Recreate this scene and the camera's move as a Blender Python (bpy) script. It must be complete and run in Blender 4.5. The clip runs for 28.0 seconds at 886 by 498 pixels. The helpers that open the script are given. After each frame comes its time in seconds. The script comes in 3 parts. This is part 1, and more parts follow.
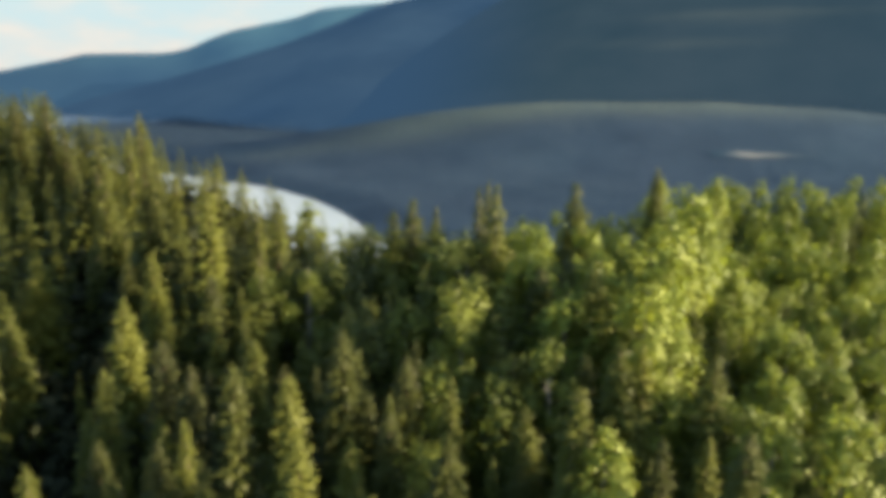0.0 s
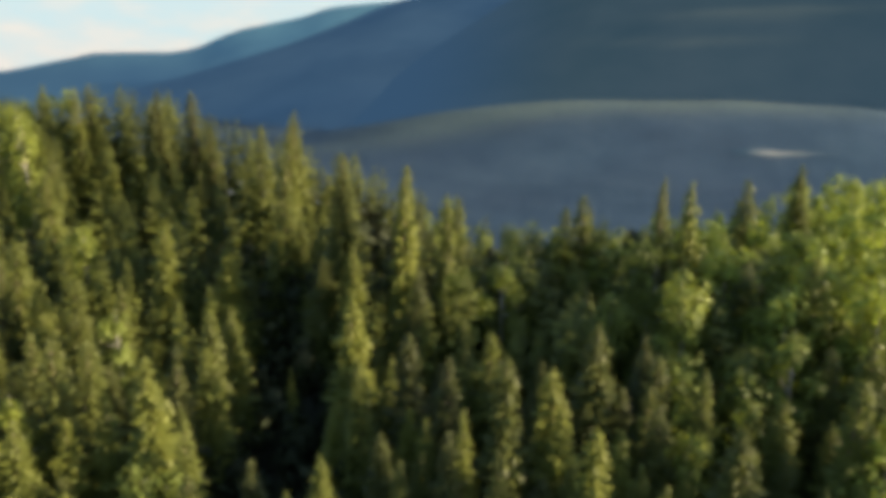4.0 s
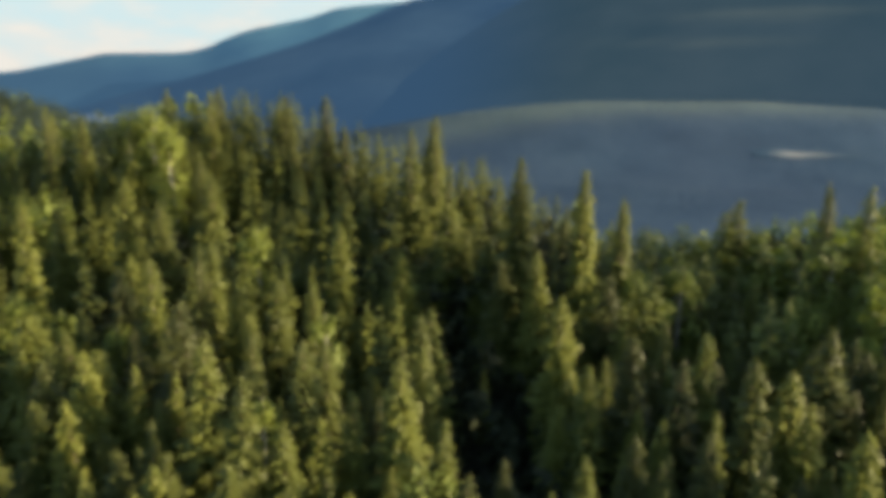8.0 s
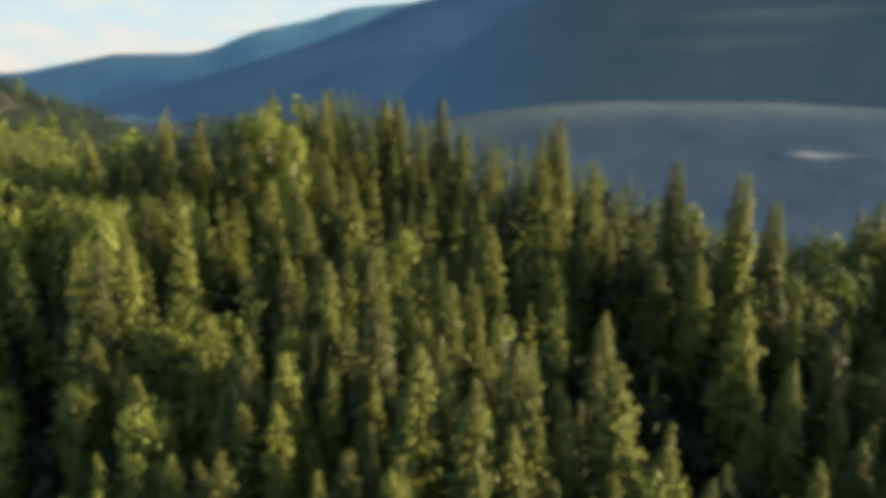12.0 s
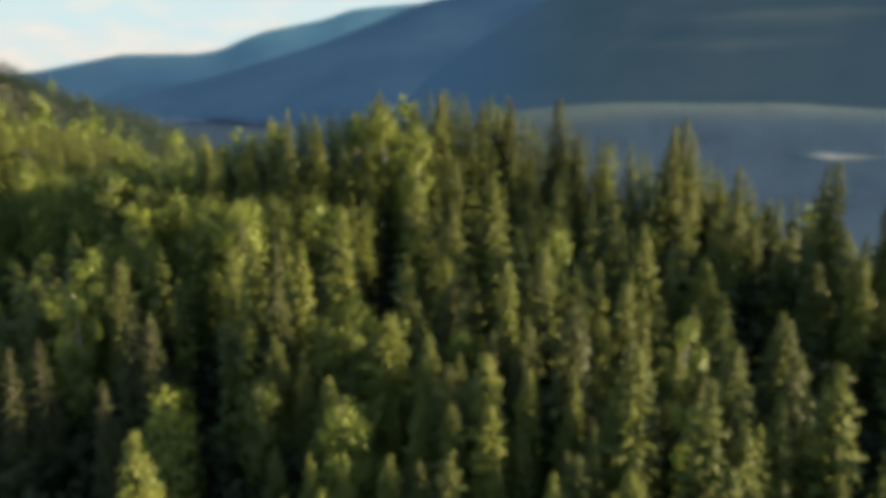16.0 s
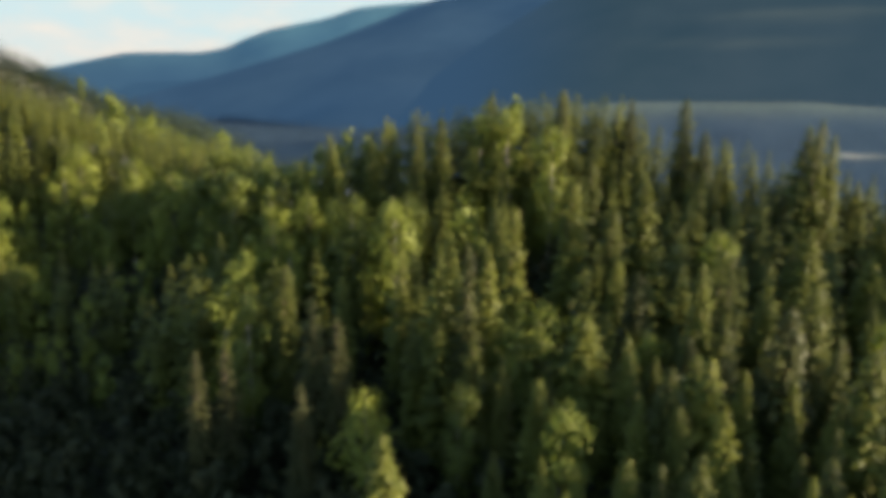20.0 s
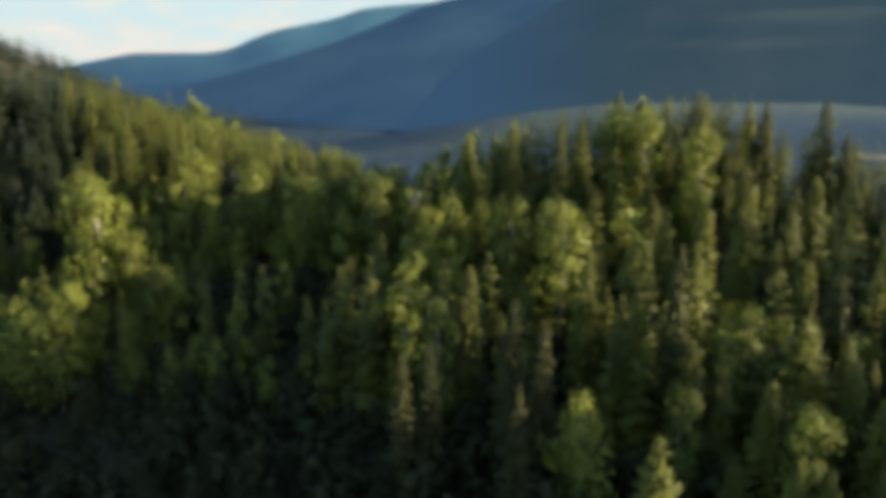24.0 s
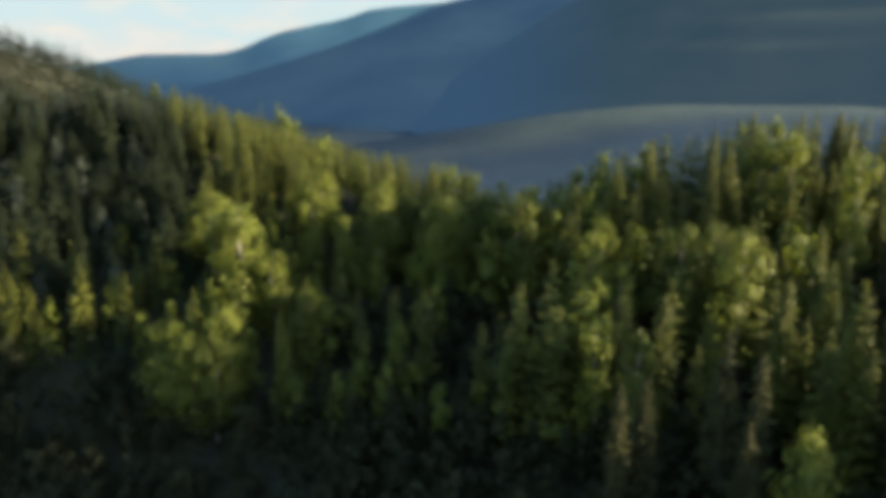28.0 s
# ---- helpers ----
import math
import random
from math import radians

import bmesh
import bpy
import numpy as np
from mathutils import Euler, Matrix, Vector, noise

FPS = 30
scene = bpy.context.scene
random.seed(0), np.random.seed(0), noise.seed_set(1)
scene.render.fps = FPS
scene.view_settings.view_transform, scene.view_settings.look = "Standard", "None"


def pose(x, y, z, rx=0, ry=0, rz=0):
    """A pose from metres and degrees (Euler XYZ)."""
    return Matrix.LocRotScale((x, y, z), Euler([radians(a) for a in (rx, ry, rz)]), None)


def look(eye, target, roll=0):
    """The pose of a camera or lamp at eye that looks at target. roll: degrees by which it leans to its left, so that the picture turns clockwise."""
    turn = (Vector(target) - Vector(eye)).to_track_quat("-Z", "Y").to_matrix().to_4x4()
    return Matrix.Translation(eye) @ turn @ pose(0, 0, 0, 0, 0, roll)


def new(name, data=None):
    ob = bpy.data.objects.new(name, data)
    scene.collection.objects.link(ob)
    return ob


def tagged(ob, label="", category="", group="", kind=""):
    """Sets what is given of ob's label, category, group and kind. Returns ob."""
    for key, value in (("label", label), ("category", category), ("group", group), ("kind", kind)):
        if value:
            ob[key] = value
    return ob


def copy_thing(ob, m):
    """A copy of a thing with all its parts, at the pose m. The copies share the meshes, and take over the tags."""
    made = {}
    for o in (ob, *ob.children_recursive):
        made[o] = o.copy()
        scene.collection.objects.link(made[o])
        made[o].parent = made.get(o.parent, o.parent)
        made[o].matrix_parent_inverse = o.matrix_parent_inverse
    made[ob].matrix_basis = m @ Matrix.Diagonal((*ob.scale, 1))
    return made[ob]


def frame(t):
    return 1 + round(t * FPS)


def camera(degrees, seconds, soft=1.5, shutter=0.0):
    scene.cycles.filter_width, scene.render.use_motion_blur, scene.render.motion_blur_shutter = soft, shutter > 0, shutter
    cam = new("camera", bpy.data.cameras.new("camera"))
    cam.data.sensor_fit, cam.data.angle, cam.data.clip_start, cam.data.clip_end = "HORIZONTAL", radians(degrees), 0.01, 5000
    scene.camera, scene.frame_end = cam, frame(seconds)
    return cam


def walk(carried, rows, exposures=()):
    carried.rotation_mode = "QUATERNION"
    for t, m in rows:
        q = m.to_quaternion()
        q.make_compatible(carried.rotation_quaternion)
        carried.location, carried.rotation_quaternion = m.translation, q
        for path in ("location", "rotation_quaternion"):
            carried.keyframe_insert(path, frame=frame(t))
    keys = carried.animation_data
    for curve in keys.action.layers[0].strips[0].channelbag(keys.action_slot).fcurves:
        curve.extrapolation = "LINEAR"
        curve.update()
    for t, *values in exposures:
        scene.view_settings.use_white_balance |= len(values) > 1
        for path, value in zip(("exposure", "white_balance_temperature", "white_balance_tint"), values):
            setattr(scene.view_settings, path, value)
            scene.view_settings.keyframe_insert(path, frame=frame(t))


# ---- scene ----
LENS = 65.0
cam = camera(LENS, 28.0, soft=7.2)
# seconds, x, y, z, yaw to the left, pitch up, roll
ROWS = [
    (0, 0.00, -0.00, 75.00, -4.46, -12.51, 0.61),
    (1, -3.54, 0.43, 74.92, -4.43, -12.65, 0.53),
    (2, -7.38, 0.50, 74.84, -4.32, -12.68, 0.52),
    (3, -11.32, 0.44, 74.80, -4.19, -12.65, 0.53),
    (4, -15.23, 0.36, 74.81, -4.07, -12.62, 0.55),
    (5, -19.04, 0.34, 74.86, -3.96, -12.60, 0.57),
    (6, -22.71, 0.39, 74.93, -3.87, -12.59, 0.59),
    (7, -26.21, 0.52, 75.00, -3.79, -12.59, 0.59),
    (8, -29.57, 0.71, 75.06, -3.71, -12.59, 0.59),
    (9, -32.80, 0.93, 75.09, -3.62, -12.59, 0.59),
    (10, -35.94, 1.17, 75.09, -3.53, -12.59, 0.59),
    (11, -39.02, 1.40, 75.07, -3.43, -12.57, 0.59),
    (12, -42.07, 1.61, 75.02, -3.33, -12.55, 0.59),
    (13, -45.14, 1.81, 74.97, -3.22, -12.53, 0.60),
    (14, -48.25, 2.00, 74.92, -3.13, -12.51, 0.62),
    (15, -51.42, 2.17, 74.88, -3.04, -12.50, 0.63),
    (16, -54.68, 2.35, 74.86, -2.98, -12.50, 0.66),
    (17, -58.03, 2.55, 74.87, -2.94, -12.52, 0.68),
    (18, -61.48, 2.76, 74.89, -2.91, -12.54, 0.70),
    (19, -65.02, 3.00, 74.91, -2.91, -12.58, 0.72),
    (20, -68.66, 3.25, 74.92, -2.91, -12.61, 0.73),
    (21, -72.39, 3.50, 74.91, -2.90, -12.64, 0.74),
    (22, -76.19, 3.75, 74.87, -2.87, -12.64, 0.75),
    (23, -80.06, 3.97, 74.80, -2.81, -12.62, 0.76),
    (24, -83.98, 4.17, 74.74, -2.71, -12.56, 0.76),
    (25, -87.94, 4.33, 74.77, -2.57, -12.48, 0.76),
    (26, -91.94, 4.51, 75.00, -2.42, -12.41, 0.75),
    (27, -95.96, 4.77, 75.65, -2.30, -12.40, 0.73),
    (28, -100.00, 5.26, 77.04, -2.31, -12.56, 0.69),
]
walk(cam, [(t, pose(x, y, z, 90 + pitch, 0, yaw) @ pose(0, 0, 0, 0, 0, roll)) for t, x, y, z, yaw, pitch, roll in ROWS])

# ---- light ----
SUN_AZ, SUN_EL = radians(102.0), radians(14.0)   # clockwise from +y, above the horizon
world = bpy.data.worlds.new("sky")
scene.world = world
world.use_nodes = True
wn, wl = world.node_tree.nodes, world.node_tree.links
sky = wn.new("ShaderNodeTexSky")
sky.sky_type, sky.sun_disc = "NISHITA", False
sky.sun_elevation, sky.sun_rotation = SUN_EL, SUN_AZ
sky.air_density, sky.dust_density, sky.ozone_density = 1.0, 0.8, 1.0
wn["Background"].inputs["Strength"].default_value = 0.112
wl.new(sky.outputs["Color"], wn["Background"].inputs["Color"])
TO_SUN = Vector((math.sin(SUN_AZ) * math.cos(SUN_EL), math.cos(SUN_AZ) * math.cos(SUN_EL), math.sin(SUN_EL)))
lamp = bpy.data.lights.new("sun", "SUN")
lamp.energy, lamp.angle, lamp.color = 6.5, radians(0.6), (1.0, 0.82, 0.58)
sun = new("sun", lamp)
sun.matrix_world = look(TO_SUN * 300, (0, 0, 0))
scene.view_settings.exposure = 1.86
CLOUD_GLOW = 0.285


# ---- materials ----
def shader(name):
    m = bpy.data.materials.new(name)
    m.use_nodes = True
    nt = m.node_tree
    b = nt.nodes["Principled BSDF"]
    return m, nt, b


def ramp(nt, fac, stops):
    r = nt.nodes.new("ShaderNodeValToRGB")
    e = r.color_ramp.elements
    while len(e) < len(stops):
        e.new(0.5)
    for k, (p, c) in enumerate(stops):
        e[k].position, e[k].color = p, (*c, 1)
    nt.links.new(fac, r.inputs["Fac"])
    return r.outputs["Color"]


def noise_tex(nt, scale, detail=4.0, rough=0.55, kind="Object"):
    co = nt.nodes.new("ShaderNodeTexCoord")
    n = nt.nodes.new("ShaderNodeTexNoise")
    n.inputs["Scale"].default_value, n.inputs["Detail"].default_value, n.inputs["Roughness"].default_value = scale, detail, rough
    nt.links.new(co.outputs[kind], n.inputs["Vector"])
    return n.outputs["Fac"]


def mixed(nt, kind, fac, a, b):
    m = nt.nodes.new("ShaderNodeMix")
    m.data_type, m.blend_type = "RGBA", kind
    for sock, v in ((m.inputs["Factor"], fac), (m.inputs["A"], a), (m.inputs["B"], b)):
        if isinstance(v, bpy.types.NodeSocket):
            nt.links.new(v, sock)
        elif isinstance(v, tuple):
            sock.default_value = (*v, 1)
        else:
            sock.default_value = v
    return m.outputs["Result"]


def math_node(nt, op, a, b):
    m = nt.nodes.new("ShaderNodeMath")
    m.operation = op
    for sock, v in ((m.inputs[0], a), (m.inputs[1], b)):
        if isinstance(v, bpy.types.NodeSocket):
            nt.links.new(v, sock)
        else:
            sock.default_value = v
    return m.outputs[0]


def foliage(name, dark, mid, light, through_light=0.3, stand=False, gloss=0.25):
    """Needles or leaves: tint from tree to tree, from spray to spray and in patches, with light passing through."""
    m, nt, b = shader(name)
    geo = nt.nodes.new("ShaderNodeNewGeometry")
    if stand:
        tree = noise_tex(nt, 0.22, 2.0)
        tree = math_node(nt, "MULTIPLY", math_node(nt, "SUBTRACT", tree, 0.2), 1.6)
    else:
        tree = nt.nodes.new("ShaderNodeObjectInfo").outputs["Random"]
    island = geo.outputs["Random Per Island"]
    fine = noise_tex(nt, 1.7, 3.0)
    v = math_node(nt, "ADD", math_node(nt, "MULTIPLY", tree, 0.58), math_node(nt, "MULTIPLY", island, 0.10))
    v = math_node(nt, "ADD", v, math_node(nt, "MULTIPLY", fine, 0.35))
    col = ramp(nt, v, [(0.12, dark), (0.52, mid), (0.95, light)])
    nt.links.new(col, b.inputs["Base Color"])
    b.inputs["Roughness"].default_value = 0.62
    b.inputs["Specular IOR Level"].default_value = gloss
    tr = nt.nodes.new("ShaderNodeBsdfTranslucent")
    nt.links.new(mixed(nt, "MULTIPLY", 1.0, col, (1.12, 1.12, 0.65)), tr.inputs["Color"])
    mix = nt.nodes.new("ShaderNodeMixShader")
    mix.inputs["Fac"].default_value = through_light
    nt.links.new(b.outputs["BSDF"], mix.inputs[1])
    nt.links.new(tr.outputs["BSDF"], mix.inputs[2])
    nt.links.new(mix.outputs["Shader"], nt.nodes["Material Output"].inputs["Surface"])
    return m


SPRUCE = ((0.030, 0.034, 0.011), (0.076, 0.087, 0.016), (0.140, 0.149, 0.025))
LEAF = ((0.050, 0.066, 0.013), (0.094, 0.116, 0.019), (0.158, 0.180, 0.030))
# brighter copy of the birch leaf colour, sunlight put into it
LIT_LEAF = ((0.078, 0.103, 0.018), (0.142, 0.178, 0.029), (0.222, 0.256, 0.046))
MAT_SPRUCE = foliage("spruce_needles", *SPRUCE, 0.28)
MAT_STAND = foliage("spruce_stand_needles", *SPRUCE, 0.28, stand=True)
# spruce needles darkened in colour to stand for shade in hollow, flank and spur
MAT_SHADE_SPRUCE = foliage("shaded_spruce_needles", (0.014, 0.020, 0.011), (0.026, 0.036, 0.018), (0.048, 0.060, 0.028), 0.15, stand=True, gloss=0.1)
MAT_SHADE_SPRUCE_TREE = foliage("shaded_spruce_tree_needles", (0.019, 0.020, 0.009), (0.032, 0.035, 0.014), (0.055, 0.059, 0.023), 0.15, gloss=0.08)
MAT_LEAF = foliage("birch_leaves", *LEAF, 0.35)
MAT_LIT_LEAF = foliage("lit_birch_leaves", *LIT_LEAF, 0.38)
MAT_LIT_LEAF_STAND = foliage("lit_birch_stand_leaves", *LIT_LEAF, 0.38, stand=True)
# thicket leaves kept very dark so the colour itself carries the shade
MAT_SHADED_THICKET = foliage("shaded_thicket_leaves", (0.016, 0.019, 0.010), (0.027, 0.032, 0.016), (0.043, 0.049, 0.023), 0.25, stand=True, gloss=0.06)
MAT_FAR_LEAF = foliage("grey_birch_leaves", (0.040, 0.056, 0.050), (0.064, 0.080, 0.064), (0.095, 0.108, 0.078), 0.3, stand=True)
MAT_LEAF_STAND = foliage("birch_stand_leaves", *LEAF, 0.35, stand=True)


def bark(name, a, b_col, scale):
    m, nt, b = shader(name)
    f = noise_tex(nt, scale, 5.0)
    nt.links.new(ramp(nt, f, [(0.35, a), (0.65, b_col)]), b.inputs["Base Color"])
    b.inputs["Roughness"].default_value = 0.9
    bump = nt.nodes.new("ShaderNodeBump")
    bump.inputs["Strength"].default_value = 0.6
    nt.links.new(f, bump.inputs["Height"])
    nt.links.new(bump.outputs["Normal"], b.inputs["Normal"])
    return m


MAT_BARK = bark("spruce_bark", (0.06, 0.045, 0.035), (0.16, 0.12, 0.09), 5.0)
MAT_BIRCH = bark("birch_bark", (0.08, 0.07, 0.06), (0.34, 0.32, 0.29), 3.0)


# ---- the lie of the land ----
def smooth(a, b, v):
    s = np.clip((v - a) / (b - a), 0, 1)
    return s * s * (3 - 2 * s)


def soft_max(a, b, k):
    h = np.clip(0.5 + 0.5 * (a - b) / k, 0, 1)
    return b + (a - b) * h + k * h * (1 - h)


def bell(x, y, cx, cy, sx, sy):
    return np.exp(-(((x - cx) / sx) ** 2) - ((y - cy) / sy) ** 2)


def waves(x, y, size, seed=0.0):
    """Rolling unevenness between about -1 and 1."""
    a, b = x / size + seed, y / size - 0.7 * seed
    return (np.sin(a + 1.3 * np.sin(0.7 * b)) + np.sin(1.31 * b + 1.1 * np.sin(0.9 * a + 2)) + 0.6 * np.sin(2.3 * a - 1.9 * b) + 0.4 * np.sin(4.1 * a + 3.7 * b + 1)) / 3.0


HUB = (-50.0, 0.0)


def crest(az, rows, blend=0.5):
    """Height of a crest line at a bearing, rounded off over a few degrees."""
    return sum(np.interp(az + k * blend, [r[0] for r in rows], [r[1] for r in rows]) for k in (-2, -1, 0, 1, 2)) / 5


# crest lines of the mountains: bearing to the right of +y and elevation over the eye, in degrees
FAR_RANGE = [(-60, 3.2), (-45, 2.0), (-33, 0.6), (-26.9, 1.25), (-21.8, 2.48), (-16.4, 2.6), (-13, 2.6), (0, 2.0), (60, 1.5)]
LIT_RANGE = [(-60, -1), (-33, 0.2), (-26.8, 1.21), (-23.5, 2.0), (-21.5, 2.62), (-16.1, 2.84), (-14.3, 3.2), (-12.9, 3.9), (-10.9, 4.7),
             (-8.3, 5.25), (-6.4, 5.68), (-4.6, 6.34), (-2.5, 6.65), (1, 7.0), (10, 8), (30, 6), (60, -4)]
INDIGO_RANGE = [(-60, -7), (-26, -2.2), (-20, -0.2), (-15.9, 0.87), (-11.9, 2.16), (-7.1, 3.7), (-2.9, 5.35), (0.85, 6.98), (10, 9), (25, 10), (60, -5)]
TEAL_RANGE = [(-60, -7), (-8, -6), (-4, -3.2), (-1.6, -1.25), (2, 1.9), (5.75, 4.4), (9.6, 6.8), (15, 9.5), (25, 11.5), (38, 11), (48, 5), (60, -5)]
# crest line, foot (bearing and distance), distance of the crest, roughness, rounding
FAR_RANGES = ((FAR_RANGE, [(0, 3500)], 4600, 6, 0.3), (LIT_RANGE, [(0, 2900)], 3450, 9, 0.25),
              (INDIGO_RANGE, [(-19, 2250), (-15, 2000), (-9, 1250), (8, 1500)], 2650, 9, 0.5), (TEAL_RANGE, [(0, 1080)], 1700, 9, 0.8))


def bearing(x, y):
    dx, dy = x - HUB[0], y - HUB[1]
    return np.hypot(dx, dy), np.degrees(np.arctan2(dx, dy))


def mountain(x, y, r, az, rows, foot, r1, rough, blend):
    """A slope from its foot up to its crest at r1."""
    r0 = sum(np.interp(az + 1.6 * k, [f[0] for f in foot], [f[1] for f in foot]) for k in range(-3, 4)) / 7
    peak = 75 + r1 * np.tan(np.radians(crest(az, rows, blend)))
    hill = -8 + (peak + 8) * np.clip((r - r0) / (r1 - r0), 0, 1) ** 0.9
    hill = np.where(r > r1, peak - 0.25 * (r - r1), hill)
    hill = hill + rough * smooth(r0, r1, r) * waves(x, y, 85.0, 3.0) * (1 - 0.85 * smooth(r1 * 0.85, r1, r))
    return np.where(np.abs(az) < 75, hill, -8)


def brow_line(x):
    return np.interp(x, [-160, -120, -100, -85, -60, -40, -20, 0, 30, 80], [125, 116, 106, 90, 88, 88, 76, 68, 76, 84])


def land(x, y):
    """Height of the ground over the lake."""
    x, y = np.asarray(x, float), np.asarray(y, float)
    # the near slope, its knoll and the drop behind it to the water
    mid = np.interp(x, [-260, -160, -120, -100, -82, -65, -50, -30, -18, -13, -8, 2, 15, 40, 90], [16, 24, 30, 40, 45, 48, 50.5, 51, 51.5, 50, 47, 48, 49.5, 50, 47])
    brow = brow_line(x)
    steep = np.interp(x, [-160, -120, -100, -80, 0], [0.70, 0.66, 0.40, 0.34, 0.32])
    up = np.minimum(y, brow) - 60
    fore = np.interp(x, [-30, -5], [0.34, 0.13])
    rise = mid + np.where(up > 0, steep, fore) * np.maximum(up, -44)
    over = np.maximum(0, y - brow)
    rise = rise - np.interp(x, [-95, -60], [0.16, 0.34]) * over - 0.0016 * over**2 + 0.8 * waves(x, y, 11.0, 1.0)
    # the rim beside the hollow and the higher spur beyond it
    rim = 68 * bell(x, y, -130, 172, 66, 60) - 11 + 1.5 * waves(x, y, 17.0, 3.0)
    spur = 115 * bell(x, y, -330, 340, 176, 168) - 14 + 3.0 * waves(x, y, 26.0, 3.0)
    # the spine that runs back from the rim to the spur
    cx = np.interp(y, [90, 168, 240, 302, 420, 560], [-104, -114, -142, -168, -240, -330])
    spine = np.interp(y, [70, 105, 168, 240, 302, 420, 560, 680], [-10, 44, 53, 57, 57, 62, 20, -14])
    spine = spine - 0.42 * np.maximum(0, x - cx) - 0.0016 * np.maximum(0, x - cx) ** 2 - 0.10 * np.maximum(0, cx - x - 20) + 1.5 * waves(x, y, 14.0, 6.0)
    z = soft_max(soft_max(soft_max(rise, rim, 6.0), spine, 4.0), spur, 6.0)
    # low hills behind
    z = soft_max(z, 20 * bell(x, y, -250, -260, 260, 140) - 12, 10.0)
    # the far bank: flat woods, then a low broad hill with fields
    shore = x - np.interp(y, [300, 400, 498, 577, 680, 796, 1100, 1450, 1600, 1750, 2300, 4000], [8, -12, -50, -106, -184, -300, -480, -690, -720, -560, -640, -1300]) + 8 * waves(x, y, 60.0, 2.0)
    bank = np.clip(shore * 0.10, -6, 4) + 1.5 * smooth(20, 140, shore) * waves(x, y, 60.0) * (1 - smooth(820, 1000, y))
    bank = np.where(y > 300, bank, -6)
    hump = (66 + 2 * waves(x, y, 130.0, 5.0)) * smooth(560, 770, y + 0.10 * x) * (1 - smooth(800, 1000, y + 0.10 * x)) * smooth(-330, 230, x + 0.25 * (y - 760)) * (1 - smooth(300, 1200, x))
    z = soft_max(z, bank + hump, 1.5)
    r, az = bearing(x, y)
    # low ground closing the lake on the left and behind
    return np.maximum(z, np.where(np.abs(az) >= 70, 5 + 60 * smooth(500, 2500, r) * smooth(70, 85, np.abs(az)), -8))


def quick_mesh(name, verts, tris, mats, index=None):
    """A mesh straight from arrays of corners and triangles."""
    me = bpy.data.meshes.new(name)
    n = len(tris)
    me.vertices.add(len(verts))
    me.vertices.foreach_set("co", np.ascontiguousarray(verts, np.float32).ravel())
    me.loops.add(3 * n)
    me.loops.foreach_set("vertex_index", np.ascontiguousarray(tris, np.int32).ravel())
    me.polygons.add(n)
    me.polygons.foreach_set("loop_start", np.arange(0, 3 * n, 3, dtype=np.int32))
    for m in mats:
        me.materials.append(m)
    if index is not None:
        me.polygons.foreach_set("material_index", np.ascontiguousarray(index, np.int32))
    me.update(calc_edges=True)
    return me


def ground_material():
    m, nt, b = shader("haze_tinted_far_woods")
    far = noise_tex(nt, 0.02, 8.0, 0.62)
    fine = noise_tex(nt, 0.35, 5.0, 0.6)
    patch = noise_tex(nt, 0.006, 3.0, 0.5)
    # blue cast of the woods is distance haze mixed into the base colour
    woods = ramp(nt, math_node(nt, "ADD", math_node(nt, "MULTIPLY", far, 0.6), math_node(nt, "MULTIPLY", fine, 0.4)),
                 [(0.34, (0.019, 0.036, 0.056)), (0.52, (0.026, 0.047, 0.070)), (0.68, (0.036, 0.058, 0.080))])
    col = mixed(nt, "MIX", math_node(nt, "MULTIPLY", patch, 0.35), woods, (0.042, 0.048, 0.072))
    rim = nt.nodes.new("ShaderNodeAttribute")
    rim.attribute_name = "open"
    bare = math_node(nt, "MULTIPLY", rim.outputs["Fac"], math_node(nt, "ADD", noise_tex(nt, 0.012, 5.0), 0.35))
    col = mixed(nt, "MIX", bare, col, (0.088, 0.112, 0.098))
    nt.links.new(col, b.inputs["Base Color"])
    b.inputs["Roughness"].default_value = 0.95
    b.inputs["Specular IOR Level"].default_value = 0.0
    bump = nt.nodes.new("ShaderNodeBump")
    bump.inputs["Strength"].default_value, bump.inputs["Distance"].default_value = 0.3, 3.0
    nt.links.new(fine, bump.inputs["Height"])
    nt.links.new(bump.outputs["Normal"], b.inputs["Normal"])
    return m


MAT_GROUND = ground_material()


def floor_material():
    m, nt, b = shader("forest_floor")
    f = noise_tex(nt, 0.9, 6.0, 0.6)
    nt.links.new(ramp(nt, f, [(0.35, (0.017, 0.018, 0.010)), (0.55, (0.026, 0.029, 0.014)), (0.72, (0.037, 0.042, 0.019))]), b.inputs["Base Color"])
    b.inputs["Roughness"].default_value = 0.95
    bump = nt.nodes.new("ShaderNodeBump")
    bump.inputs["Strength"].default_value, bump.inputs["Distance"].default_value = 0.7, 0.5
    nt.links.new(f, bump.inputs["Height"])
    nt.links.new(bump.outputs["Normal"], b.inputs["Normal"])
    return m


MAT_FLOOR = floor_material()


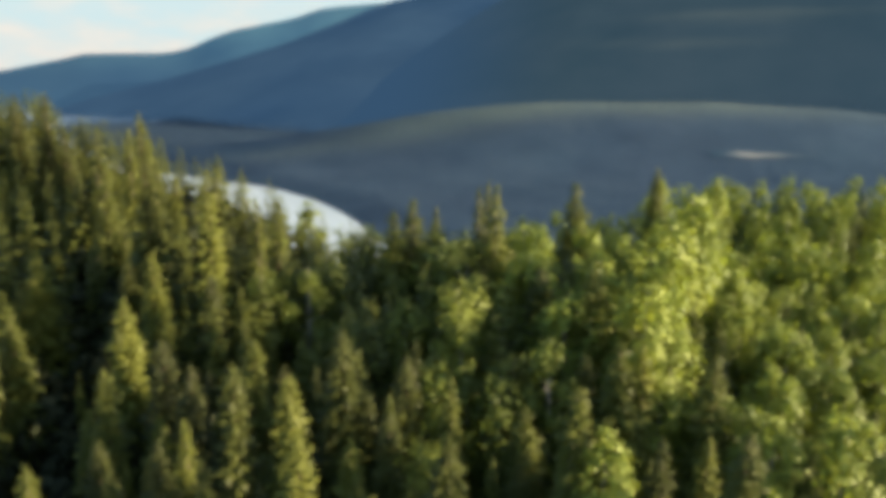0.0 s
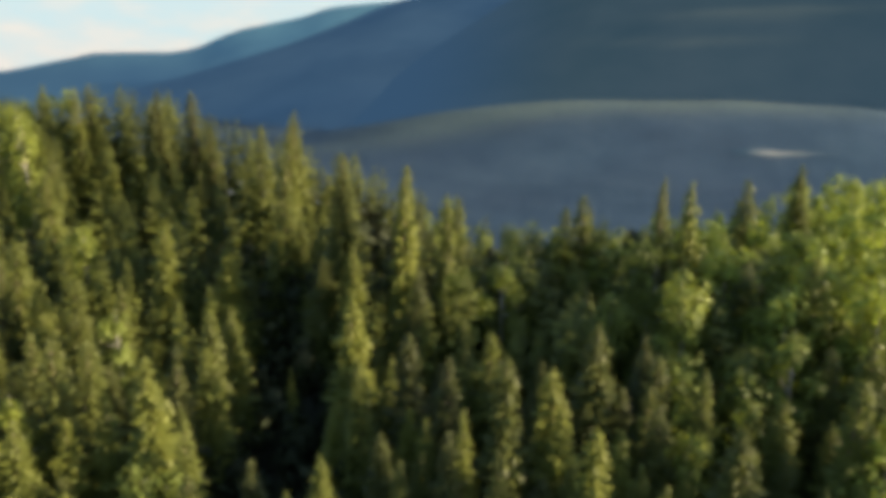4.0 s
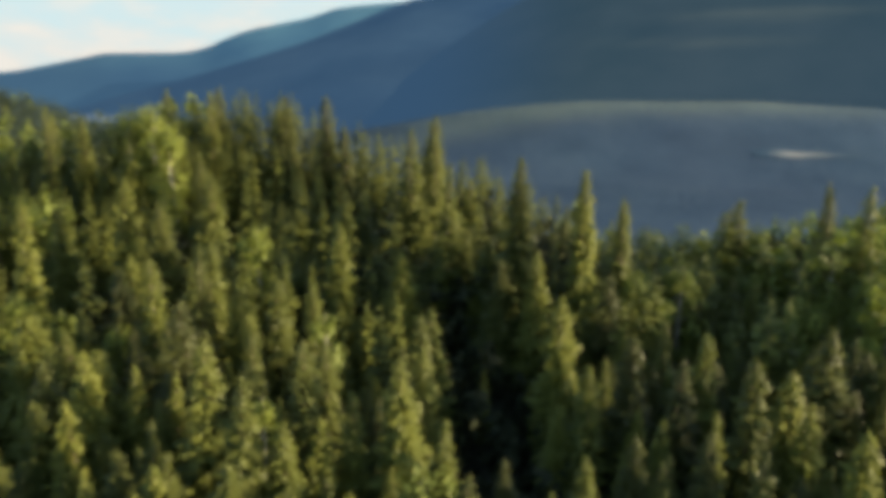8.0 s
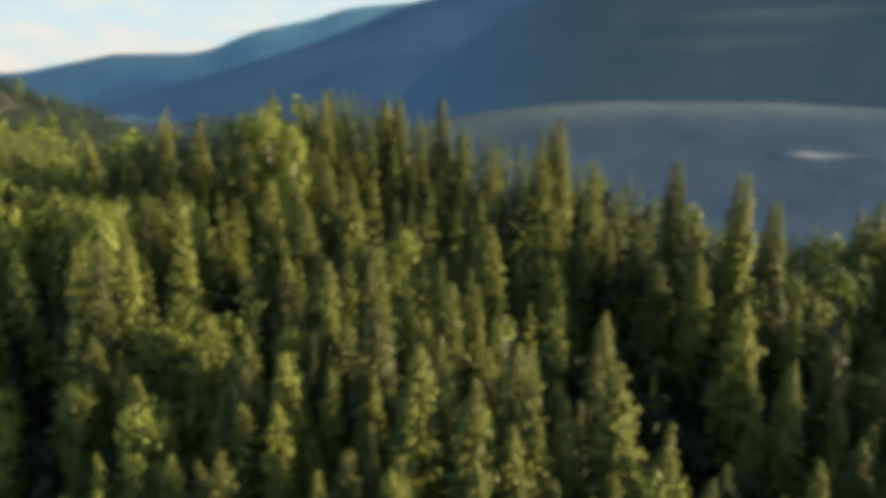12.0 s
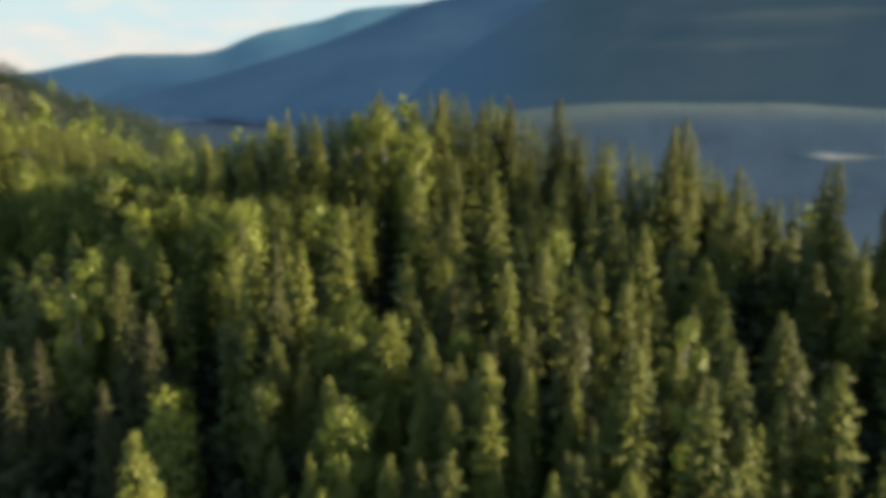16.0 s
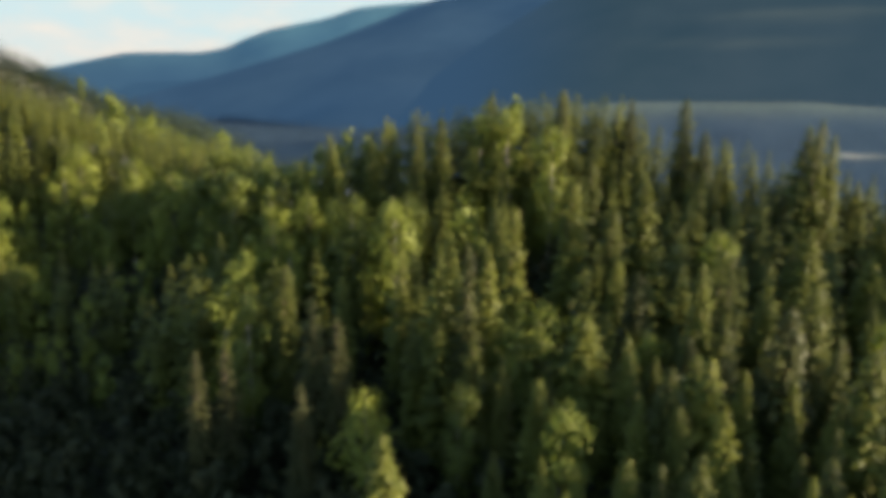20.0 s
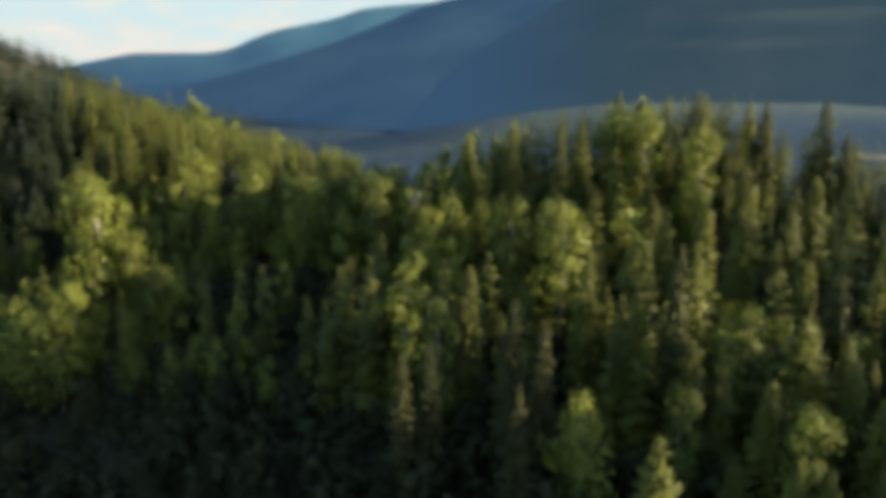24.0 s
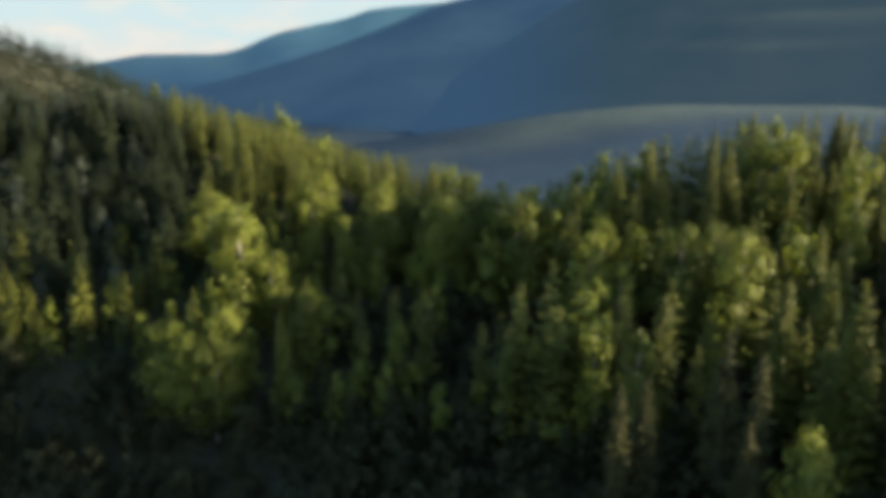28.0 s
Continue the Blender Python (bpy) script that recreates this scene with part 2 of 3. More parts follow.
def build_ground():
    az = np.concatenate([np.linspace(-62, 62, 400), np.linspace(62, 298, 100)[1:-1]])
    rad = np.concatenate([np.linspace(3, 180, 60), np.geomspace(180, 4980, 120)[1:]])
    a, r = np.meshgrid(np.radians(az), rad, indexing="ij")
    x, y = HUB[0] + r * np.sin(a), HUB[1] + r * np.cos(a)
    v = np.stack([x, y, land(x, y)], -1).reshape(-1, 3)
    na, nr = len(az), len(rad)
    i, j = np.meshgrid(np.arange(na), np.arange(nr - 1), indexing="ij")
    p, q = i * nr + j, ((i + 1) % na) * nr + j
    tris = np.concatenate([np.stack([p, p + 1, q + 1], -1).reshape(-1, 3), np.stack([p, q + 1, q], -1).reshape(-1, 3)])
    hub = len(v)
    v = np.vstack([v, [[HUB[0], HUB[1], float(land(HUB[0], HUB[1]))]]])
    k = np.arange(na)
    tris = np.vstack([tris, np.stack([np.full(na, hub), k * nr, ((k + 1) % na) * nr], -1)])
    first = v[tris[:, 0]]
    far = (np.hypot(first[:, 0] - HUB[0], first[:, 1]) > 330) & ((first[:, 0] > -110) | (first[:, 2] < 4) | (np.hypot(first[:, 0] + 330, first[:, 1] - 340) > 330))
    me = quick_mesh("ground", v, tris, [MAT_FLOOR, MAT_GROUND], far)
    me.polygons.foreach_set("use_smooth", np.ones(len(tris), bool))
    ridge = v[:, 1] + 0.10 * v[:, 0]
    pasture = smooth(690, 745, ridge) * (1 - smooth(790, 830, ridge)) * smooth(-120, 60, v[:, 0]) * (1 - 0.7 * smooth(260, 520, v[:, 0]))
    pasture = pasture + 0.6 * bell(v[:, 0], v[:, 1], -20, 700, 130, 28)
    me.attributes.new("open", "FLOAT", "POINT").data.foreach_set("value", np.clip(0.8 * pasture, 0, 1).astype(np.float32))
    tagged(new("ground", me), "wooded valley floor and forested mountain slopes", "ground", kind="structure")


build_ground()


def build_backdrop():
    """The far ranges; distance haze and sunlight are put into colour and glow."""
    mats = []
    # blue tones and glow imitate haze; the lit ridge is coloured as if sunlit
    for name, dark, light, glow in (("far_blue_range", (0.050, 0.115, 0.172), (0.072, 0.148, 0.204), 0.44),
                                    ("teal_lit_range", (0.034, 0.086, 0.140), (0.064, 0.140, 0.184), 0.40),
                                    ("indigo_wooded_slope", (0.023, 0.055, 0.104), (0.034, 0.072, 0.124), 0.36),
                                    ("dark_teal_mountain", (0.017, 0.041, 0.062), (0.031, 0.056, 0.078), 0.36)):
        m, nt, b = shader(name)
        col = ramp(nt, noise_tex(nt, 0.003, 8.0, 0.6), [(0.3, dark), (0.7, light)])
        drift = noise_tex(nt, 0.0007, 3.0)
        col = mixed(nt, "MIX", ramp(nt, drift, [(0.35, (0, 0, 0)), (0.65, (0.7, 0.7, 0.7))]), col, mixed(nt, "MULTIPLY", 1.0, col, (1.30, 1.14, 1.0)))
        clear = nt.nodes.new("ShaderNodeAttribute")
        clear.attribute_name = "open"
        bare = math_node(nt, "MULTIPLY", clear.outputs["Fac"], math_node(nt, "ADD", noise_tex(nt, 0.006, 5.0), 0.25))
        haze = nt.nodes.new("ShaderNodeAttribute")
        haze.attribute_name = "haze"
        col = mixed(nt, "MIX", haze.outputs["Fac"], col, (0.027, 0.062, 0.112))
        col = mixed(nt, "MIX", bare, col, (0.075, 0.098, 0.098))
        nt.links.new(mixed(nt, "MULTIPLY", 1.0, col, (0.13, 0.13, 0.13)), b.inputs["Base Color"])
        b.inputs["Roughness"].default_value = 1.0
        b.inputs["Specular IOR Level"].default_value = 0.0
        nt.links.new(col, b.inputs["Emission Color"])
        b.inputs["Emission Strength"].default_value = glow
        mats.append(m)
    az = np.linspace(-72, 72, 300)
    for n, (rows, foot, r1, rough, blend) in enumerate(FAR_RANGES):
        rad = np.linspace(min(f[1] for f in foot) - 60, min(r1 + 450, 4960), 56)
        a, r = np.meshgrid(az, rad, indexing="ij")
        x, y = HUB[0] + r * np.sin(np.radians(a)), HUB[1] + r * np.cos(np.radians(a))
        v = np.stack([x, y, mountain(x, y, r, a, rows, foot, r1, rough, blend)], -1).reshape(-1, 3)
        i, j = np.meshgrid(np.arange(len(az) - 1), np.arange(len(rad) - 1), indexing="ij")
        p, q = i * len(rad) + j, (i + 1) * len(rad) + j
        tris = np.concatenate([np.stack([p, p + 1, q + 1], -1).reshape(-1, 3), np.stack([p, q + 1, q], -1).reshape(-1, 3)])
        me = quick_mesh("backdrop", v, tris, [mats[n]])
        me.polygons.foreach_set("use_smooth", np.ones(len(tris), bool))
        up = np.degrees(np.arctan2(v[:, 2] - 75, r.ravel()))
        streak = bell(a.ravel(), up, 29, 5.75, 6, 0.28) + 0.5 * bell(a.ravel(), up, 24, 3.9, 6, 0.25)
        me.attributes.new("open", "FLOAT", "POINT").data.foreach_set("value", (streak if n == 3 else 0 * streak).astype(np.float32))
        # painted haze: left part of the dark mountain, foot of the lit ridge
        haze = (1 - smooth(1.0, 17.0, a.ravel())) if n == 3 else (0.8 * (1 - smooth(0.5, 5.0, up)) if n == 1 else 0 * up)
        me.attributes.new("haze", "FLOAT", "POINT").data.foreach_set("value", haze.astype(np.float32))
        tagged(new("backdrop", me), ("far blue mountain range", "teal mountain ridge behind the lake, haze and sunlight put into its colour", "indigo wooded slope above the lake",
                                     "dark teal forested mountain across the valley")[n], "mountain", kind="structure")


build_backdrop()


def build_clouds():
    """A bank of pale cloud standing behind the ranges."""
    m, nt, b = shader("cloud_bank")
    co = nt.nodes.new("ShaderNodeTexCoord")
    mp = nt.nodes.new("ShaderNodeMapping")
    mp.inputs["Scale"].default_value = (0.0011, 0.0011, 0.0034)
    nt.links.new(co.outputs["Object"], mp.inputs["Vector"])
    n = nt.nodes.new("ShaderNodeTexNoise")
    n.inputs["Scale"].default_value, n.inputs["Detail"].default_value, n.inputs["Roughness"].default_value = 1.6, 7.0, 0.58
    nt.links.new(mp.outputs["Vector"], n.inputs["Vector"])
    sep = nt.nodes.new("ShaderNodeSeparateXYZ")
    nt.links.new(co.outputs["Object"], sep.inputs["Vector"])
    low = nt.nodes.new("ShaderNodeMapRange")
    for key, value in (("From Min", 150.0), ("From Max", 900.0), ("To Min", 0.30), ("To Max", -0.12)):
        low.inputs[key].default_value = value
    nt.links.new(sep.outputs["Z"], low.inputs["Value"])
    cover = ramp(nt, math_node(nt, "ADD", n.outputs["Fac"], low.outputs["Result"]), [(0.50, (0, 0, 0)), (0.74, (1, 1, 1))])
    glow = nt.nodes.new("ShaderNodeEmission")
    glow.inputs["Strength"].default_value = CLOUD_GLOW
    tint = ramp(nt, n.outputs["Fac"], [(0.35, (0.80, 0.77, 0.71)), (0.7, (0.90, 0.85, 0.76))])
    nt.links.new(mixed(nt, "MIX", cover, (0.64, 0.80, 0.82), tint), glow.inputs["Color"])
    nt.links.new(glow.outputs["Emission"], nt.nodes["Material Output"].inputs["Surface"])
    a = np.radians(np.linspace(-80, 80, 40))
    lo = np.stack([HUB[0] + 4800 * np.sin(a), HUB[1] + 4800 * np.cos(a), 0 * a + 20], -1)
    hi = lo + np.array((0, 0, 2000.0))
    v = np.vstack([lo, hi])
    k = np.arange(len(a) - 1)
    tris = np.vstack([np.stack([k, k + 1, k + 1 + len(a)], -1), np.stack([k, k + 1 + len(a), k + len(a)], -1)])
    ob = new("backdrop", quick_mesh("cloud_bank", v, tris, [m]))
    ob.visible_shadow = False
    tagged(ob, "pale cyan sky with a bank of cream-white cloud", "cloud", kind="structure")


build_clouds()


def hillside(x, y):
    r, az = bearing(x, y)
    return np.maximum(land(x, y), mountain(x, y, r, az, *FAR_RANGES[3]))


def build_field(name, label, cx, cy, sx, sy, turn, lift, colours):
    """An uneven patch of open grass lying on the ground, its rim broken up by the wood."""
    m, nt, b = shader(name)
    f = noise_tex(nt, 0.03, 5.0)
    rim = nt.nodes.new("ShaderNodeAttribute")
    rim.attribute_name = "open"
    edge = math_node(nt, "ADD", rim.outputs["Fac"], math_node(nt, "MULTIPLY", math_node(nt, "SUBTRACT", noise_tex(nt, 0.02, 6.0), 0.5), 1.4))
    share = ramp(nt, edge, [(0.15, (0, 0, 0)), (1.0, (1, 1, 1))])
    b.inputs["Specular IOR Level"].default_value = 0.0
    # rim blends into the haze-blue colour of the woods
    nt.links.new(mixed(nt, "MIX", share, (0.026, 0.047, 0.070), ramp(nt, f, [(0.35, colours[0]), (0.65, colours[1])])), b.inputs["Base Color"])
    b.inputs["Roughness"].default_value = 0.95
    rings, around = 12, 72
    c, s = math.cos(radians(turn)), math.sin(radians(turn))
    V, fade = [], []
    for i in range(rings + 1):
        for j in range(around):
            a = 2 * math.pi * j / around
            e = (i / rings) * (1 + 0.14 * math.sin(3 * a + cx) + 0.09 * math.sin(7 * a + cy))
            u, w = sx * e * math.cos(a), sy * e * math.sin(a)
            V.append((cx + u * c - w * s, cy + u * s + w * c))
            fade.append(1 - i / rings)
    V = np.array(V)
    v = np.column_stack([V, hillside(V[:, 0], V[:, 1]) + lift])
    T = []
    for i in range(rings):
        for j in range(around):
            p, q = i * around + j, i * around + (j + 1) % around
            T += [(p, q, q + around), (p, q + around, p + around)]
    me = quick_mesh(name, v, np.array(T), [m])
    me.attributes.new("open", "FLOAT", "POINT").data.foreach_set("value", np.array(fade, np.float32))
    tagged(new("ground", me), label, "field", kind="structure")


build_field("valley_field", "light stubble field in the valley", 328, 604, 46, 7, -8, 0.7, ((0.10, 0.115, 0.115), (0.17, 0.175, 0.165)))


def build_lake():
    m, nt, b = shader("lake_water")
    # pale base colour adds a painted sky reflection to the real one
    b.inputs["Base Color"].default_value = (0.30, 0.34, 0.36, 1)
    b.inputs["Roughness"].default_value = 0.12
    b.inputs["IOR"].default_value = 1.33
    f = noise_tex(nt, 0.25, 4.0)
    bump = nt.nodes.new("ShaderNodeBump")
    bump.inputs["Strength"].default_value, bump.inputs["Distance"].default_value = 0.12, 0.3
    nt.links.new(f, bump.inputs["Height"])
    nt.links.new(bump.outputs["Normal"], b.inputs["Normal"])
    v = np.array([(-3500, 120, 0), (1200, 120, 0), (1200, 4300, 0), (-3500, 4300, 0)], float)
    ob = new("water", quick_mesh("water", v, np.array([(0, 1, 2), (0, 2, 3)]), [m]))
    tagged(ob, "calm pale lake, sky reflection partly put into its colour", "lake", kind="structure")


build_lake()


# ---- trees ----
def spruce_crown(seed, tall, wide, whorls, around, twigs, slim=0.8, bough=0.15):
    """Drooping, folded boughs in whorls round the stem, shorter towards the tip, each with hanging twigs."""
    rs = np.random.RandomState(seed)
    V, T = [], []
    frac = 0.10 + 0.885 * (np.linspace(0, 1, whorls) ** 0.92)
    for f in frac:
        z0 = f * tall
        reach = wide * (1 - f) ** slim * (0.65 + 0.35 * min(1, f / 0.22)) + 0.05
        reach *= 0.82 + 0.36 * rs.rand()
        count = max(4, int(round(around * (0.55 + 0.45 * (1 - f)))))
        start = rs.rand() * 6.28
        for k in range(count):
            a = start + 6.283 * (k + 0.5 * rs.rand()) / count
            L = reach * (0.62 + 0.55 * rs.rand())
            c, s = math.cos(a), math.sin(a)
            w = bough * L + 0.10
            d = L * (0.28 + 0.28 * rs.rand()) * (1.15 - 0.9 * f)
            zz = z0 + 1.1 * tall / whorls * (rs.rand() - 0.5)
            base, mid, tip = (0.06, zz + 0.05), (0.58 * L, zz - 0.6 * d), (L, zz - 0.75 * d + 0.05 * L)
            n = len(V)
            V.append((c * base[0], s * base[0], base[1]))
            V.append((c * mid[0] - s * w, s * mid[0] + c * w, mid[1] - 0.5 * w))
            V.append((c * mid[0], s * mid[0], mid[1] + 0.10 * L))
            V.append((c * mid[0] + s * w, s * mid[0] - c * w, mid[1] - 0.5 * w))
            V.append((c * tip[0], s * tip[0], tip[1]))
            T += [(n, n + 1, n + 2), (n, n + 2, n + 3), (n + 1, n + 4, n + 2), (n + 2, n + 4, n + 3)]
            for _ in range(twigs):
                u, e = 0.35 + 0.6 * rs.rand(), (rs.rand() - 0.5) * 1.6 * w
                px, pz = L * u, zz - 0.7 * d * u
                t = 0.12 + 0.15 * L * (0.5 + rs.rand())
                b2 = a + (rs.rand() - 0.5) * 2.4
                m = len(V)
                V.append((c * px - s * e - 0.6 * t * math.sin(b2) * 0.6, s * px + c * e + 0.6 * t * math.cos(b2) * 0.6, pz + 0.06))
                V.append((c * px - s * e + 0.6 * t * math.sin(b2) * 0.6, s * px + c * e - 0.6 * t * math.cos(b2) * 0.6, pz + 0.02))
                V.append((c * (px + 0.5 * t) - s * e * 1.3, s * (px + 0.5 * t) + c * e * 1.3, pz - t))
                T.append((m, m + 1, m + 2))
    n = len(V)
    V += [(0.07, 0, tall * 0.95), (-0.04, 0.06, tall * 0.95), (-0.04, -0.06, tall * 0.95), (0, 0, tall * 1.012)]
    T += [(n, n + 1, n + 3), (n + 1, n + 2, n + 3), (n + 2, n, n + 3)]
    return np.array(V), np.array(T)


def leafy_crown(seed, tall, wide, clumps, leaves, size):
    """Overlapping sprays of small folded leaves round the upper stem, uneven, with gaps."""
    rs = np.random.RandomState(seed)
    V, T = [], []
    for k in range(clumps):
        f = 0.15 + 0.81 * (k + rs.rand()) / clumps
        a = 2.4 * k + rs.rand()
        spread = wide * math.sqrt(max(0.04, 1 - ((f - 0.44) / 0.58) ** 2)) * (0.30 + 0.45 * rs.rand())
        if f > 0.9:
            spread *= 0.4
        centre = np.array((spread * math.cos(a), spread * math.sin(a), f * tall))
        rr = wide * (0.38 + 0.22 * rs.rand()) * (1.25 - 0.6 * f)
        for _ in range(leaves):
            d = rs.randn(3)
            d /= np.linalg.norm(d) + 1e-9
            q = centre + d * rr * (0.35 + 0.75 * rs.rand()) * np.array((1, 1, 1.5))
            out = q - np.array((0, 0, 0.42 * tall))
            out[2] *= 0.45
            out /= np.linalg.norm(out) + 1e-9
            face = 0.45 * d + 0.75 * out + 0.38 * rs.randn(3)
            face /= np.linalg.norm(face) + 1e-9
            u = np.cross(face, rs.randn(3))
            u /= np.linalg.norm(u) + 1e-9
            w = np.cross(face, u)
            l = size * (0.7 + 0.7 * rs.rand())
            n = len(V)
            V += [tuple(q - u * l), tuple(q + w * l * 0.6), tuple(q + u * l), tuple(q - w * l * 0.6)]
            T += [(n, n + 1, n + 2), (n, n + 2, n + 3)]
    return np.array(V), np.array(T)


def stem(tall, r0, limbs=0, wide=0.0, seed=0):
    """A tapered, slightly crooked trunk, with limbs where the crown needs them."""
    rs = np.random.RandomState(seed)
    V, T = [], []

    def tube(pts, radii, sides):
        n0 = len(V)
        for (px, py, pz), rad in zip(pts, radii):
            for k in range(sides):
                V.append((px + rad * math.cos(6.283 * k / sides), py + rad * math.sin(6.283 * k / sides), pz))
        for j in range(len(pts) - 1):
            for k in range(sides):
                p, q = n0 + j * sides + k, n0 + j * sides + (k + 1) % sides
                T.extend([(p, q, q + sides), (p, q + sides, p + sides)])

    hs = (-0.6, 0.15, 0.03 * tall + 0.4, 0.35 * tall, 0.7 * tall, 0.985 * tall)
    rr = (1.45, 1.15, 1.0, 0.75, 0.42, 0.08)
    bend = [(0, 0)] * 3 + [(0.10 * rs.randn(), 0.10 * rs.randn()) for _ in range(2)] + [(0, 0)]
    tube([(bx, by, h) for (bx, by), h in zip(bend, hs)], [r0 * k for k in rr], 7)
    for k in range(limbs):
        f, a = 0.36 + 0.5 * k / max(1, limbs), 2.4 * k + rs.rand()
        L = wide * (0.7 + 0.3 * rs.rand())
        tube([(0, 0, f * tall), (0.5 * L * math.cos(a), 0.5 * L * math.sin(a), f * tall + 0.35 * L), (L * math.cos(a), L * math.sin(a), f * tall + 0.6 * L)],
             [0.35 * r0, 0.22 * r0, 0.06 * r0], 5)
    return np.array(V), np.array(T)


def part(name, mesh, parent, label=""):
    ob = new(name, mesh)
    ob.parent = parent
    return tagged(ob, label)


def tree(kind, k, crown, trunk, crown_mat, bark_mat, label, group):
    root = new(kind)
    root.empty_display_size = 0.5
    tagged(root, label, "tree", group)
    part("trunk", quick_mesh(kind + "_trunk", *trunk, [bark_mat]), root)
    part("crown", quick_mesh(kind + "_crown", *crown, [crown_mat]), root)
    return root


# shapes at 15 m and 10 m, scaled for each tree
SPRUCE_TALL, BIRCH_TALL = 15.0, 11.0
SPRUCES = [(1, 2.3, 42, 11, 2, 0.56), (2, 1.9, 44, 10, 2, 0.50), (3, 2.7, 42, 12, 2, 0.62), (4, 1.7, 44, 10, 2, 0.60), (5, 2.3, 40, 11, 2, 0.70), (6, 3.0, 44, 13, 2, 0.75)]
BIRCHES = [(11, 1.75, 17, 125, 0.145), (12, 2.05, 18, 125, 0.15), (13, 1.5, 15, 125, 0.14), (14, 2.4, 20, 125, 0.16)]
SPRUCE_WORDS = ["slim dark green spruce with drooping boughs", "narrow spire-shaped spruce with short dense boughs", "full olive green spruce with a pointed tip",
                "very narrow columnar spruce standing in the wood", "loose-limbed green spruce with ragged edges", "broad-based spruce with long hanging boughs"]
BIRCH_WORDS = ["light green leafy birch among the spruces", "rounded yellow-green birch with an open crown", "small bright green young birch", "broad bushy lime green birch crown"]
spruce_masters = [tree("spruce_tree", k, spruce_crown(s, SPRUCE_TALL, w, n, a, tw, sl), stem(SPRUCE_TALL, 0.16, seed=s), MAT_SPRUCE, MAT_BARK, SPRUCE_WORDS[k], "spruces on the near slope")
                  for k, (s, w, n, a, tw, sl) in enumerate(SPRUCES)]
birch_masters = [tree("birch_tree", k, leafy_crown(s, BIRCH_TALL, w, n, l, z), stem(BIRCH_TALL, 0.12, 6, w * 0.8, s), MAT_LEAF, MAT_BIRCH, BIRCH_WORDS[k], "birches on the near slope")
                 for k, (s, w, n, l, z) in enumerate(BIRCHES)]
# birches for the +x side, leaves coloured as if in stronger sun
LIT_BIRCHES = [(15, 1.8, 18, 125, 0.15), (16, 2.2, 20, 125, 0.16)]
LIT_BIRCH_WORDS = ["bright yellow-green full-crowned birch, sunlight put into its leaf colour", "wide lime-yellow birch crown, leaves coloured as if sunlit"]
lit_birch_masters = [tree("aspen_tree", k, leafy_crown(s, BIRCH_TALL, w, n, l, z), stem(BIRCH_TALL, 0.12, 6, w * 0.8, s), MAT_LIT_LEAF, MAT_BIRCH, LIT_BIRCH_WORDS[k], "aspens on the sunny side")
                 for k, (s, w, n, l, z) in enumerate(LIT_BIRCHES)]
SHADE_WORDS = ["thin spruce standing in the hollow, shade put into its needles", "ragged spruce above the thicket, shade put into its needles"]
shade_masters = [tree("old_spruce_tree", k, spruce_crown(s, SPRUCE_TALL, w, 38, 9, 2, sl), stem(SPRUCE_TALL, 0.16, seed=s), MAT_SHADE_SPRUCE_TREE, MAT_BARK, SHADE_WORDS[k], "old spruces in the hollow")
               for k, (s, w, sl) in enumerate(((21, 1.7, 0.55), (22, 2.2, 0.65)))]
used = set()


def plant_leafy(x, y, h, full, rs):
    """Birches with sunlight put into the leaf colour at x > 10, plain ones elsewhere."""
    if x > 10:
        return plant(lit_birch_masters, rs.randint(2), x, y, h, full, rs.uniform(0, 360), BIRCH_TALL)
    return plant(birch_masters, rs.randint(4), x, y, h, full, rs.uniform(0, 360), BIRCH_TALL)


def plant(masters, k, x, y, height, full, turn, tall):
    z = float(land(x, y))
    m = pose(x, y, z - 0.1, 0, 0, turn)
    scale = Matrix.Diagonal((full * height / tall, full * height / tall, height / tall, 1))
    root = masters[k]
    if root.name in used:
        root = copy_thing(root, m)
    used.add(root.name)
    root.matrix_basis = m @ scale
    return root


def scatter(x0, x1, y0, y1, step, seed, keep):
    rs = np.random.RandomState(seed)
    gx, gy = np.meshgrid(np.arange(x0, x1, step), np.arange(y0, y1, step * 0.9))
    gx = gx + (np.arange(gx.shape[0]) % 2)[:, None] * step * 0.5
    x = (gx + rs.uniform(-0.38, 0.38, gx.shape) * step).ravel()
    y = (gy + rs.uniform(-0.38, 0.38, gy.shape) * step).ravel()
    ok = keep(x, y)
    return x[ok], y[ok], rs


def leafy_share(x, y):
    """How much of the wood is birch rather than spruce."""
    s = 0.04 + 0.92 * bell(x, y, 36, 62, 28, 40) + 0.30 * bell(x, y, 2, 62, 12, 12) + 0.95 * bell(x, y, -108, 87, 26, 18)
    return s + 0.25 * waves(x, y, 9.0, 4.0) * (s > 0.2)


def crown_limit(x, y):
    """Greatest height of the trees along the edge of the rim, which falls away towards +x."""
    dx, dy = x + 92, y - 4.5
    slope = np.interp(np.degrees(np.arctan2(dx, dy)), [-30, -26.6, -22.9, -19, -12.8, -6.2, 0], [0.085, 0.047, 0.03, 0.005, -0.036, -0.062, -0.078])
    return np.where(x < -86, np.maximum(3.0, 75 + np.hypot(dx, dy) * slope - land(x, y)), 30.0)


def in_view(x, y):
    """The wedge of ground that lies in front of the flight line."""
    return (x < 12 + 0.80 * y) & (x > -112 - 0.75 * y)


def hollow_edge(y):
    """Edge of the shaded hollow, where thicket and darkened leaf colours begin."""
    return np.interp(y, [28, 40, 48, 52, 56, 62, 74, 78, 82, 92], [-67, -64, -63, -67, -71, -86, -117, -121, -127, -175])


